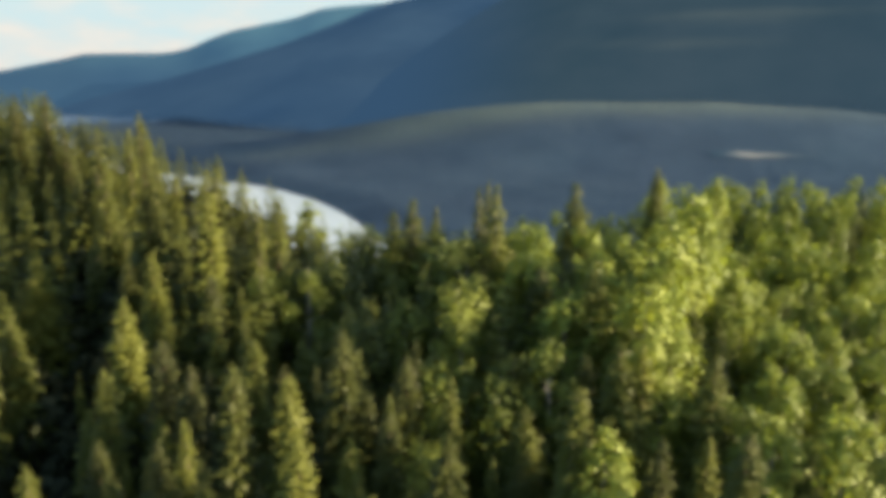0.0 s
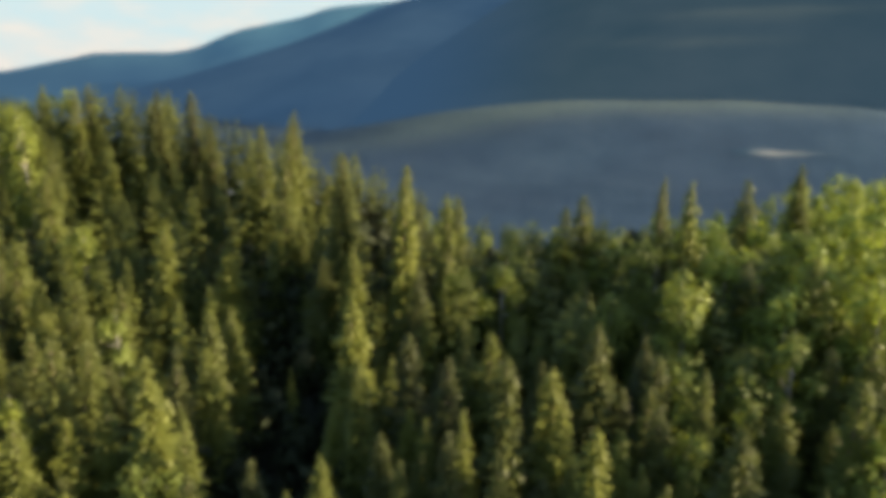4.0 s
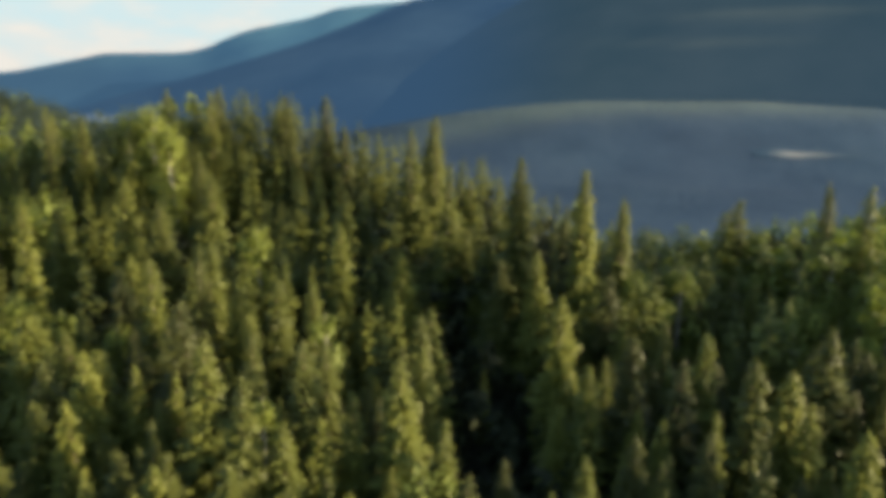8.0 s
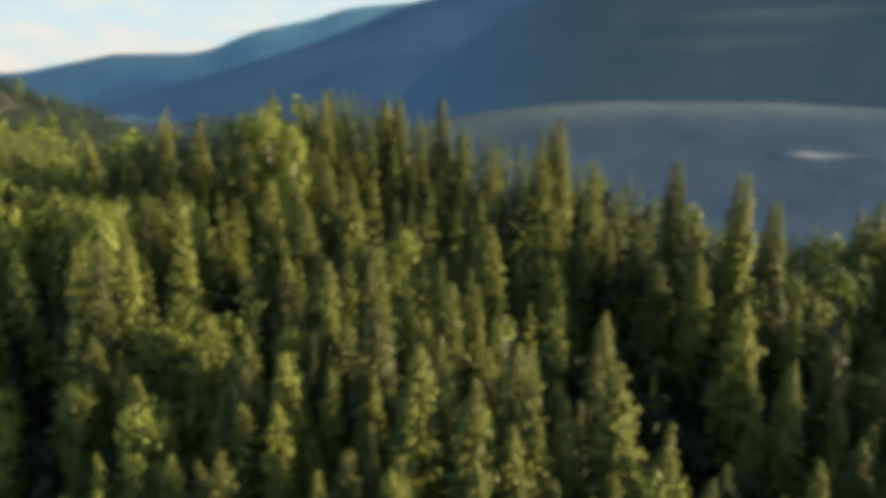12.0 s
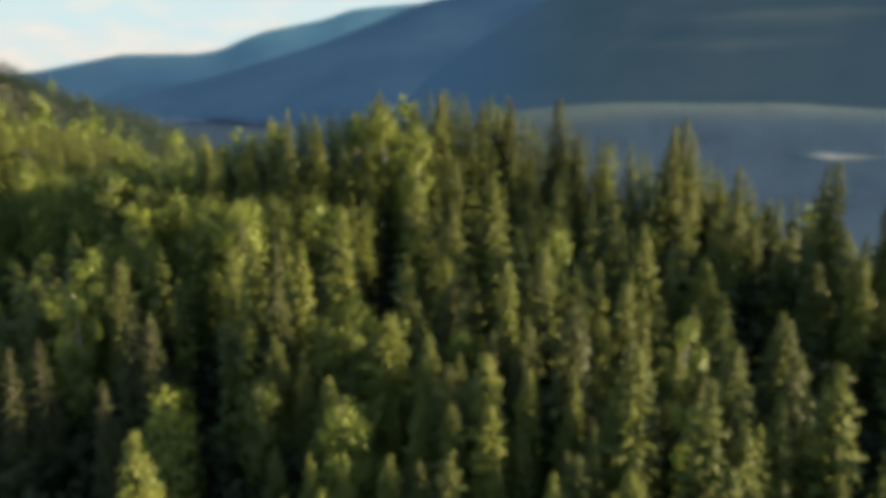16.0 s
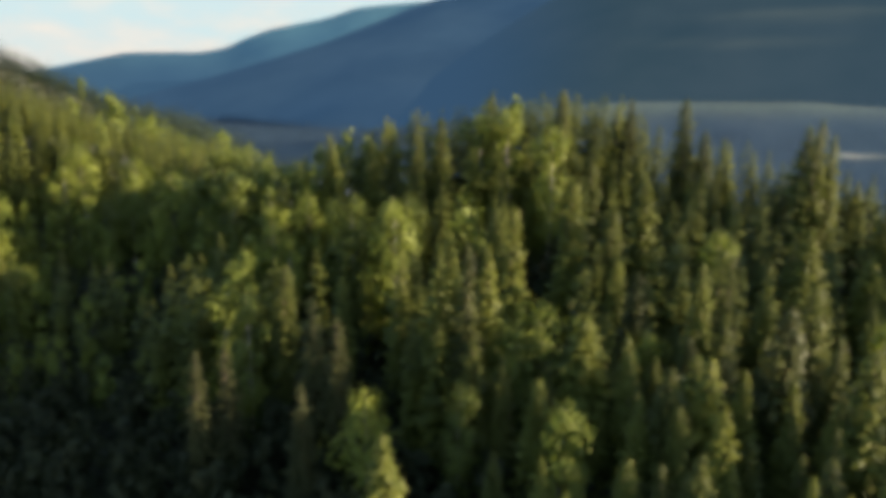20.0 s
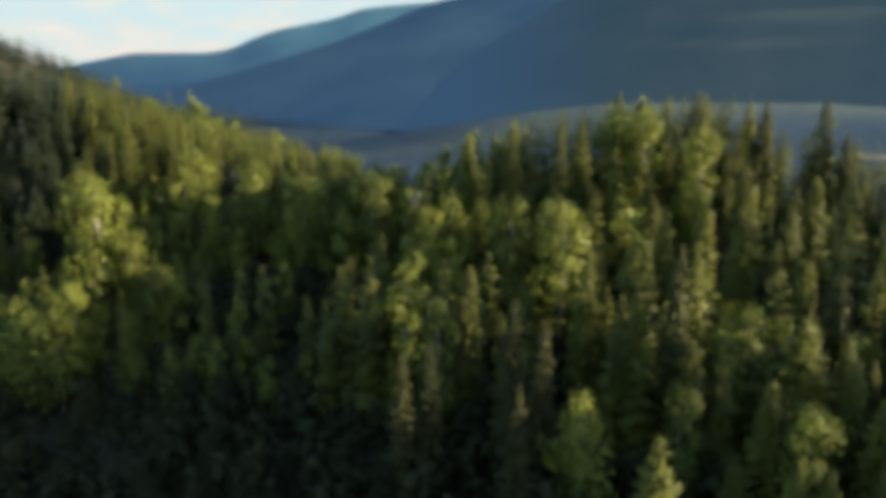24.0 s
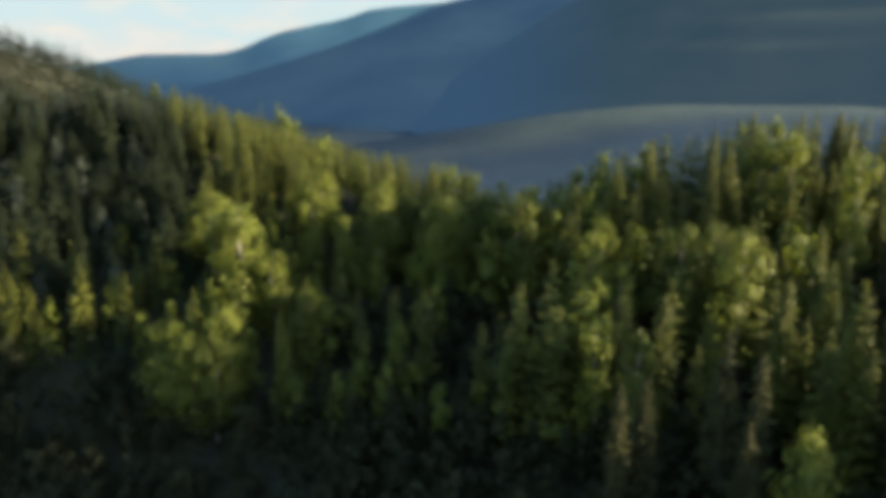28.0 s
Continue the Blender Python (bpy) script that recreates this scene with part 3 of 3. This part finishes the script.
# standing trees that mark the wood's outline: x, y, height, fullness
TALL_SPRUCES = [(-43.9, 45.1, 16.7, 1), (-21.1, 56.2, 11.4, 1.4)]
TALL_SPRUCES += [
    (28.6, 72.4, 13.8, 1), (18.9, 36.8, 14.0, 1), (17.1, 29.2, 13.9, 1), (15.3, 38.9, 13.8, 1), (13.9, 45.1, 17.1, 1), (13.7, 38.2, 14.3, 1),
    (12.0, 34.2, 11.2, 1), (11.2, 49.3, 15.5, 1), (9.9, 33.5, 14.8, 1), (8.6, 59.9, 18.8, 1), (8.4, 53.9, 20.3, 1), (7.5, 57.7, 19.0, 1),
    (4.7, 69.5, 12.6, 1), (2.9, 32.5, 13.4, 1), (1.0, 41.7, 13.6, 1), (0.9, 39.6, 14.2, 1), (0.3, 61.9, 16.4, 1), (0.2, 55.2, 13.4, 1),
    (-0.1, 38.0, 13.0, 1), (-2.9, 39.8, 16.3, 1), (-4.8, 32.9, 14.2, 1), (-6.0, 38.4, 14.7, 1), (-7.3, 45.2, 11.9, 1), (-8.9, 43.8, 14.5, 1),
]
TALL_SPRUCES += [
    (-8.9, 37.3, 16.5, 1), (-10.3, 47.7, 13.1, 1), (-10.9, 57.0, 18.7, 1), (-11.4, 52.1, 13.3, 1), (-12.0, 40.2, 13.6, 1), (-12.7, 68.9, 11.4, 1),
    (-13.4, 51.5, 13.4, 1), (-14.1, 57.8, 19.3, 1), (-14.4, 55.9, 19.6, 1), (-17.6, 41.4, 11.9, 1), (-18.2, 46.9, 13.4, 1), (-18.5, 54.3, 12.8, 1),
    (-19.1, 42.3, 8.7, 1), (-19.3, 59.3, 18.3, 1), (-19.5, 57.5, 19.2, 1), (-21.6, 60.5, 11.0, 1.5), (-23.1, 50.1, 6.5, 1), (-23.4, 62.5, 11.1, 1),
    (-23.5, 37.0, 10.2, 1), (-25.0, 63.2, 16.7, 1), (-25.6, 74.6, 17.2, 1), (-25.8, 71.9, 16.6, 1), (-26.0, 76.3, 15.8, 1), (-27.0, 37.0, 13.8, 1),
]
TALL_SPRUCES += [
    (-27.2, 49.7, 12.1, 1), (-28.0, 45.6, 11.8, 1), (-28.1, 47.4, 13.2, 1), (-28.3, 70.6, 17.3, 1), (-29.1, 73.8, 8.5, 1), (-29.3, 58.7, 11.8, 1.4),
    (-29.4, 43.9, 13.6, 1), (-29.6, 38.9, 16.7, 1), (-34.2, 42.4, 15.4, 1), (-34.6, 59.3, 14.1, 1), (-35.1, 61.0, 13.0, 1), (-35.3, 40.2, 17.0, 1),
    (-35.6, 80.0, 13.5, 1), (-35.8, 75.9, 10.3, 1), (-36.3, 77.7, 9.5, 1), (-36.4, 53.6, 12.6, 1), (-37.7, 81.1, 16.7, 1), (-38.2, 36.8, 17.3, 1),
    (-38.6, 51.2, 14.6, 1), (-39.3, 43.4, 13.4, 1), (-39.6, 46.1, 13.9, 1), (-41.2, 40.4, 16.9, 1), (-41.7, 52.1, 13.9, 1), (-42.7, 84.8, 15.5, 1),
]
TALL_SPRUCES += [
    (-43.9, 86.3, 14.1, 1), (-44.2, 54.5, 15.5, 1), (-44.5, 52.5, 16.1, 1), (-46.8, 44.4, 12.9, 1), (-46.9, 65.8, 15.2, 1), (-47.1, 46.6, 12.4, 1),
    (-47.5, 50.7, 16.3, 1), (-49.6, 45.6, 13.4, 1), (-49.6, 43.5, 14.7, 1), (-49.9, 73.6, 13.5, 1), (-50.6, 85.7, 16.2, 1), (-50.7, 62.8, 14.4, 1),
    (-50.9, 82.8, 16.9, 1), (-51.1, 54.0, 13.6, 1), (-51.6, 57.7, 12.6, 1), (-52.1, 43.6, 14.2, 1), (-54.0, 64.0, 16.5, 1), (-55.8, 39.6, 11.7, 1),
    (-56.0, 49.8, 13.9, 1.4), (-58.3, 91.0, 17.6, 1), (-58.8, 76.3, 12.6, 1), (-60.1, 58.4, 18.1, 1), (-60.7, 66.0, 14.2, 1), (-62.7, 53.6, 18.1, 1),
]
TALL_SPRUCES += [
    (-64.3, 52.5, 18.9, 1), (-65.0, 82.2, 16.5, 1), (-65.3, 60.1, 16.1, 1), (-66.3, 54.2, 18.2, 1), (-67.7, 79.8, 18.9, 1), (-68.1, 61.2, 14.3, 1),
    (-69.2, 59.3, 15.5, 1), (-70.1, 39.1, 16.0, 1), (-70.6, 86.5, 15.9, 1), (-71.4, 89.2, 15.9, 1), (-72.7, 81.1, 15.3, 1), (-73.0, 84.9, 15.1, 1),
    (-74.0, 53.1, 14.9, 1), (-76.0, 54.8, 15.7, 1), (-76.3, 49.6, 12.6, 1), (-77.5, 82.6, 17.2, 1), (-79.0, 60.6, 15.0, 1), (-82.5, 53.5, 13.9, 1),
    (-84.3, 68.9, 13.5, 1), (-84.6, 53.2, 13.9, 1), (-109.0, 84.2, 8.7, 1), (-115.2, 82.9, 9.9, 1),
]
LEAFY_BIRCHES = []
LEAFY_BIRCHES += [
    (47.1, 69.4, 10.9, 1), (44.2, 59.3, 10.9, 1), (43.3, 71.6, 11.0, 1), (38.2, 51.9, 11.0, 1), (36.8, 75.4, 11.0, 1), (35.7, 54.3, 11.0, 1),
    (33.8, 42.9, 10.9, 1), (30.7, 68.4, 10.9, 1), (30.5, 54.7, 11.0, 1), (30.0, 75.0, 11.2, 1), (28.2, 38.2, 10.9, 1), (26.4, 54.3, 11.0, 1),
    (25.4, 39.0, 10.9, 1), (24.5, 57.0, 10.9, 1), (24.1, 77.3, 7.4, 1), (24.0, 52.9, 19.8, 1), (21.8, 34.7, 11.0, 1), (20.8, 49.3, 18.1, 1),
    (16.4, 41.8, 16.3, 1), (9.9, 40.3, 14.5, 1), (6.5, 48.9, 14.8, 1), (4.5, 45.3, 16.4, 1), (3.7, 63.2, 13.4, 1), (-2.1, 65.7, 12.8, 1),
]
LEAFY_BIRCHES += [
    (-53.7, 76.2, 16.2, 1), (-55.6, 53.9, 11.2, 1), (-57.3, 82.9, 16.1, 1), (-58.7, 53.2, 12.9, 1),
    (-58.9, 43.2, 12.6, 1), (-60.4, 84.0, 15.4, 1), (-60.6, 52.1, 12.1, 1), (-62.3, 67.8, 10.7, 1), (-65.0, 47.9, 11.2, 1), (-70.0, 66.3, 15.8, 1),
    (-70.3, 72.3, 13.6, 1), (-70.6, 69.3, 13.9, 1), (-71.7, 49.3, 11.2, 1), (-74.2, 70.0, 15.2, 1), (-79.5, 78.8, 12.7, 1), (-80.1, 69.7, 13.1, 1),
    (-81.8, 58.1, 14.6, 1), (-82.3, 72.7, 15.2, 1), (-84.2, 61.6, 13.5, 1), (-88.0, 82.1, 14.7, 1), (-92.7, 102.3, 11.4, 1), (-95.2, 105.4, 10.8, 1),
]
LEAFY_BIRCHES += [
    (-95.6, 92.3, 11.7, 1), (-97.0, 87.4, 13.9, 1), (-100.5, 97.1, 9.0, 1), (-104.1, 92.9, 9.4, 1), (-104.6, 96.1, 12.0, 1), (-109.2, 92.1, 10.4, 1),
    (-112.5, 82.3, 8.6, 1), (-112.9, 99.6, 10.8, 1), (-116.7, 85.3, 11.0, 1), (-120.2, 77.3, 12.6, 1), (-120.5, 83.3, 9.3, 1), 
    (-120.8, 86.8, 16.2, 1), (-121.2, 75.0, 11.9, 1), (-122.8, 88.4, 13.7, 1), (-123.7, 76.0, 11.3, 1), (-126.2, 77.1, 11.9, 1), (-127.1, 96.6, 10.9, 1),
]
TALL_SPRUCES += [
    (16.6, 60.7, 17.9, 1), (2.1, 62.8, 16.8, 1), (-9.7, 60.2, 18.1, 1), (-22.0, 73.0, 11.2, 1), (-97.5, 98.9, 12.2, 1), (-14.4, 42.5, 13.5, 1),
]
LEAFY_BIRCHES += [
    (18.8, 45.0, 17.8, 1), (15.0, 47.0, 16.8, 1), (-3.0, 72.6, 11.8, 1), (-139.6, 98.7, 6.5, 1), (-87.5, 84.4, 14.4, 1), (-111.3, 81.5, 7.7, 1),
    (-92.7, 90.2, 12.6, 1), (-101.5, 102.4, 7.1, 1), (-113.6, 96.2, 11.2, 1), (-50.2, 47.4, 10.1, 1), (-68.8, 74.5, 11.8, 1),
]

rs = np.random.RandomState(21)
marked = np.array([t[:3] for t in TALL_SPRUCES + LEAFY_BIRCHES])
marked[:, 2] += land(marked[:, 0], marked[:, 1])
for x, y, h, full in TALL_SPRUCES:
    # trees inside the hollow's shade take the darkened needles
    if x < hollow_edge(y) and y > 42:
        plant(shade_masters, rs.randint(2), x, y, h, full * 1.15, rs.uniform(0, 360), SPRUCE_TALL)
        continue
    k = 5 if full > 1.2 else rs.randint(5)
    slim = 0.72 if h > 18 and y > 50 else 1.0
    plant(spruce_masters, k, x, y, h, slim * full * (1.22 if y < 50 else 1.1) * rs.uniform(0.92, 1.12), rs.uniform(0, 360), SPRUCE_TALL)
for x, y, h, full in LEAFY_BIRCHES:
    plant_leafy(x, y, h, full * (1.5 if x < -86 else 1.1) * rs.uniform(0.9, 1.15), rs)
n_spruce, n_birch = len(TALL_SPRUCES), len(LEAFY_BIRCHES)


def clear_of_marked(x, y, gap):
    d = (x[:, None] - marked[None, :, 0]) ** 2 + (y[:, None] - marked[None, :, 1]) ** 2
    return d.min(1) > gap**2


def canopy(x, y):
    """Level that the crowns reach, in keeping with the marked trees round about."""
    dx, dy = marked[None, :, 0] - x[:, None], marked[None, :, 1] - y[:, None]
    w = np.exp(-(dx**2 + dy**2) / 162.0)
    top = np.broadcast_to(marked[None, :, 2], w.shape)
    s0, s1, s2 = w.sum(1) + 0.08, (w * dy).sum(1), (w * dy * dy).sum(1) + 20.0
    t0, t1 = (w * top).sum(1) + 0.08 * (land(x, y) + 12.5), (w * top * dy).sum(1) + 20.0 * 0.33
    return (t0 * s2 - t1 * s1) / (s0 * s2 - s1 * s1)


def glade(x, y):
    """Dark openings in the wood."""
    return np.maximum(np.maximum(bell(x, y, -23, 51, 7.5, 12), bell(x, y, -22, 42, 7, 8)), np.maximum(bell(x, y, -57, 60, 5, 3.5), np.maximum(bell(x, y, -31, 66, 3.5, 3), np.maximum(np.maximum(bell(x, y, -55, 71, 5, 5), bell(x, y, -77, 72, 5, 4)), np.maximum(bell(x, y, -64, 66, 4, 3.5), np.maximum(bell(x, y, -91, 75, 8, 6), bell(x, y, -101, 82, 8, 5)))))))


px_, py_, rs = scatter(-215, 120, 22, 138, 2.75, 5, in_view)
ok = clear_of_marked(px_, py_, 1.5) & ((px_ < -92) | (py_ < brow_line(px_) + 10))
ok &= (glade(px_, py_) < 0.5) & (py_ > 29 + 0.1 * np.clip(px_ + 20, -60, 30))
ok &= (px_ > -92) | (rs.rand(len(px_)) < 0.72)
ok &= ~((px_ > -80) & (px_ < -44) & (py_ > 57) & (py_ < 84) & (rs.rand(len(px_)) < 0.42))
ok &= ~((px_ < hollow_edge(py_)) & (rs.rand(len(px_)) < 0.7))    # few trees in the hollow
px_, py_ = px_[ok], py_[ok]
share = leafy_share(px_, py_)
flank = (px_ < -94 - 0.36 * py_ + 5 * waves(px_, py_, 14.0, 2.0)) & (py_ > 92)    # spruces at the wood's far side, shade put into their needle colour
hollow = px_ < hollow_edge(py_)    # young growth in the hollow
leafy = (rs.rand(len(px_)) < share) & ~flank & ~hollow
below = np.where(leafy, rs.uniform(0.2, 3.6, len(px_)), rs.uniform(0.6, 4.6, len(px_)))
hts = np.clip(canopy(px_, py_) - below - land(px_, py_), 4.0, 16.0)
hts = np.where(hollow, np.clip(hts - rs.uniform(3.0, 7.0, len(px_)), 3.5, 9.0), hts)
brow_edge = (px_ > -92) & (py_ > brow_line(px_) - 12)
hts = np.where(brow_edge, hts + np.where(px_ > -42, -1.8, 0.45 * below), hts)
hts = np.where(px_ < -92, np.where(leafy, rs.uniform(6.5, 9.5, len(px_)), np.clip(rs.normal(10.5, 1.8, len(px_)), 6, 14)), hts)
hts = np.where(flank, hts * 0.85, hts)
hts = np.minimum(hts, crown_limit(px_, py_))
full_ = np.where(hollow | flank, 1.4, np.where(leafy & (px_ < -86), 1.7, 1.12))
order = np.argsort(1000 * flank + py_ + 0.15 * np.abs(px_ + 50))
rest = []
for i in order:
    x, y, h = float(px_[i]), float(py_[i]), float(hts[i])
    if flank[i] or hollow[i]:
        rest.append(i)
    elif leafy[i] and n_birch < 165:
        plant_leafy(x, y, h, full_[i] * rs.uniform(0.9, 1.2), rs)
        n_birch += 1
    elif not leafy[i] and n_spruce < 300:
        plant(spruce_masters, rs.randint(5), x, y, h, full_[i] * rs.uniform(0.9, 1.2), rs.uniform(0, 360), SPRUCE_TALL)
        n_spruce += 1
    else:
        rest.append(i)


def stand(name, label, x, y, h, shapes, tall, mats, seed, full=(0.85, 1.2)):
    """Many trees joined into one mesh, each turned and scaled by itself."""
    rs = np.random.RandomState(seed)
    z = land(x, y)
    VV, TT, n = [], [], 0
    pick = rs.randint(len(shapes), size=len(x))
    for k, (v, t) in enumerate(shapes):
        sel = np.nonzero(pick == k)[0]
        if not len(sel):
            continue
        a, s = rs.uniform(0, 6.283, len(sel)), h[sel] / tall
        w = s * rs.uniform(*full, len(sel))
        c, sn = np.cos(a)[:, None], np.sin(a)[:, None]
        vx = (v[None, :, 0] * c - v[None, :, 1] * sn) * w[:, None] + x[sel][:, None]
        vy = (v[None, :, 0] * sn + v[None, :, 1] * c) * w[:, None] + y[sel][:, None]
        vz = v[None, :, 2] * s[:, None] + z[sel][:, None] - 0.1
        VV.append(np.stack([vx, vy, vz], -1).reshape(-1, 3))
        TT.append((t[None] + (np.arange(len(sel)) * len(v))[:, None, None]).reshape(-1, 3) + n)
        n += len(sel) * len(v)
    ob = new(name, quick_mesh(name, np.vstack(VV), np.vstack(TT), mats))
    return tagged(ob, label, "trees", kind="stuff")


rest = np.array(rest)
fill_spruce = [spruce_crown(30 + k, SPRUCE_TALL, w, 25, 6, 0, sl, 0.27) for k, (w, sl) in enumerate(((2.2, 0.5), (1.9, 0.46), (2.5, 0.58), (2.3, 0.5)))]
fill_birch = [leafy_crown(40 + k, BIRCH_TALL, w, 12, 36, 0.29) for k, w in enumerate((1.7, 2.2, 2.6))]
# leaf colour of these bushes carries the hollow's shade
sel = rest[(hollow & ~flank)[rest]]
stand("hollow_bushes", "rounded bushes filling the hollow, shade put into the leaf colour", px_[sel], py_[sel], np.clip(0.75 * hts[sel], 3, 6.2), fill_birch, BIRCH_TALL, [MAT_SHADED_THICKET], 75, (1.3, 1.8))
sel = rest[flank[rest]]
stand("old_spruce_wood", "spruces on the flank with shade put into their colour", px_[sel], py_[sel], hts[sel], fill_spruce, SPRUCE_TALL, [MAT_SHADE_SPRUCE], 67, (1.25, 1.7))
gx_, gy_, rs9 = scatter(-230, -118, 90, 190, 9.0, 27, lambda x, y: in_view(x, y) & (x < -100 - 0.36 * y))
stand("grey_birches", "grey-green birches scattered on the dark flank", gx_, gy_, rs9.uniform(6.5, 9.0, len(gx_)), fill_birch, BIRCH_TALL, [MAT_FAR_LEAF], 74)
sel = rest[~leafy[rest] & ~(flank | hollow)[rest]]
stand("spruce_wood", "dense dark green spruce wood on the slope", px_[sel], py_[sel], hts[sel], fill_spruce, SPRUCE_TALL, [MAT_STAND], 61)
sel = rest[leafy[rest] & (px_[rest] <= 10)]
stand("birch_wood", "sunlit yellow-green birches among spruces", px_[sel], py_[sel], hts[sel], fill_birch, BIRCH_TALL, [MAT_LEAF_STAND], 62)
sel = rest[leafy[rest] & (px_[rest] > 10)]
stand("aspen_wood", "bright yellow-green birches with low sun put into the colour", px_[sel], py_[sel], hts[sel], fill_birch, BIRCH_TALL, [MAT_LIT_LEAF_STAND], 68)

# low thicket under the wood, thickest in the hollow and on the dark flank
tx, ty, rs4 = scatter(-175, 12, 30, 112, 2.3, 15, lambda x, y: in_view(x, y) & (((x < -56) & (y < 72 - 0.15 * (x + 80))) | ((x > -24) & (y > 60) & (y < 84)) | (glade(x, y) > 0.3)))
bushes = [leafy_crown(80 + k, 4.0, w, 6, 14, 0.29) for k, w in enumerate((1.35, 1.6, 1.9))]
stand("thicket", "low grey-green thicket of young growth, shade put into its colour", tx, ty, rs4.uniform(2.6, 6.2, len(tx)) + 2.2 * ((tx > -30) & (ty > 58)), bushes, 4.0, [MAT_SHADED_THICKET], 69)

bx, by, rs6 = scatter(-57, 4, 30, 50, 2.7, 19, lambda x, y: in_view(x, y) & ((x < -33) | (x > -10)))
stand("birch_scrub", "low sunlit birch scrub between the spruces", bx, by, rs6.uniform(3.0, 6.8, len(bx)), bushes, 4.0, [MAT_LEAF_STAND], 71)

# unseen wood added under the flight line, towards the sun, to shade the hollow
ux, uy, rs7 = scatter(-88, 70, -30, 29, 3.8, 23, lambda x, y: y < 27 + 0.1 * np.clip(x + 20, -60, 30))
uh = np.clip(np.interp(ux, [-88, -72, 70], [7.0, 18.0, 16.0]) + rs7.uniform(-2.5, 1.0, len(ux)), 4, 54.5 - land(ux, uy))
under = [spruce_crown(90 + k, SPRUCE_TALL, w, 8, 5, 0, 0.55, 0.3) for k, w in enumerate((2.2, 2.6))]
stand("spruce_wood", "unseen spruce wood below the flight line, added to shade the hollow", ux, uy, uh, under, SPRUCE_TALL, [MAT_STAND], 72)

# the slope behind the brow, the rim and the spur
sx, sy, rs2 = scatter(-520, -60, 138, 470, 5.9, 7, lambda x, y: (x < -40 - 0.25 * y) & (x > -110 - 0.85 * y) & (land(x, y) > 6))
far_spruce = [spruce_crown(50 + k, SPRUCE_TALL, w, 10, 6, 0, 0.55, 0.3) for k, w in enumerate((2.4, 2.8, 2.1))]
small_spruce = [spruce_crown(53 + k, SPRUCE_TALL, w, 5, 4, 0, 0.55, 0.42) for k, w in enumerate((2.6, 3.0))]
far_birch = [leafy_crown(55 + k, BIRCH_TALL, w, 8, 14, 0.6) for k, w in enumerate((2.6, 3.0))]
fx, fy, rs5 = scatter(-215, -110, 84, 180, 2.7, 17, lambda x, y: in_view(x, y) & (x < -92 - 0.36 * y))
stand("young_spruce_thicket", "young spruces crowding the flank, coloured dark as if shaded", fx, fy, rs5.uniform(4.5, 8.0, len(fx)), small_spruce, SPRUCE_TALL, [MAT_SHADE_SPRUCE], 70, (1.3, 1.8))
lf = rs2.rand(len(sx)) < (0.22 + 0.3 * waves(sx, sy, 20.0, 8.0)) * (1 - 0.85 * smooth(200, 270, sy))
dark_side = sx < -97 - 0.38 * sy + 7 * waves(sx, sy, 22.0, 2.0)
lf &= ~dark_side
# spruces whose dark needle colour stands for shade on the spur
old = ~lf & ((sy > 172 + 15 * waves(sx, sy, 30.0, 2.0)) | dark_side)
young = ~lf & ~old
hh = np.minimum(np.where(lf, rs2.uniform(8, 12, len(sx)), rs2.uniform(8.5, 13.5, len(sx))), 30.0)
stand("spruce_hillside", "spruce wood covering the rim of the hollow", sx[young], sy[young], hh[young], far_spruce, SPRUCE_TALL, [MAT_STAND], 63)
stand("old_spruce_hillside", "spruce wood on the higher spur, shade put into its colour", sx[old], sy[old], hh[old], small_spruce, SPRUCE_TALL, [MAT_SHADE_SPRUCE], 66, (1.7, 2.3))
stand("birch_hillside", "birches mixed into the wood on the spur", sx[lf], sy[lf], hh[lf], far_birch, BIRCH_TALL, [MAT_LEAF_STAND], 64)

# woods on the far bank
# far trees share the haze-tinted ground colour
vx, vy, rs3 = scatter(-120, 560, 400, 740, 12.0, 9, lambda x, y: (land(x, y) > 2.0) & (waves(x, y, 45.0, 6.0) > -0.35))
far_cone = [spruce_crown(70 + k, SPRUCE_TALL, w, 3, 4, 0, 0.7) for k, w in enumerate((3.0, 3.6))]
stand("far_bank_wood", "dark wood on the far bank, haze put into its colour", vx, vy, rs3.uniform(10, 18, len(vx)), far_cone, SPRUCE_TALL, [MAT_GROUND], 65)
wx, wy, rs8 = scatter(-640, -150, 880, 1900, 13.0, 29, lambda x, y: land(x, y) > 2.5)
stand("lakeside_wood", "wood on the low ground beside the lake, haze put into its colour", wx, wy, rs8.uniform(11, 19, len(wx)), far_cone, SPRUCE_TALL, [MAT_GROUND], 76, (1.6, 2.2))
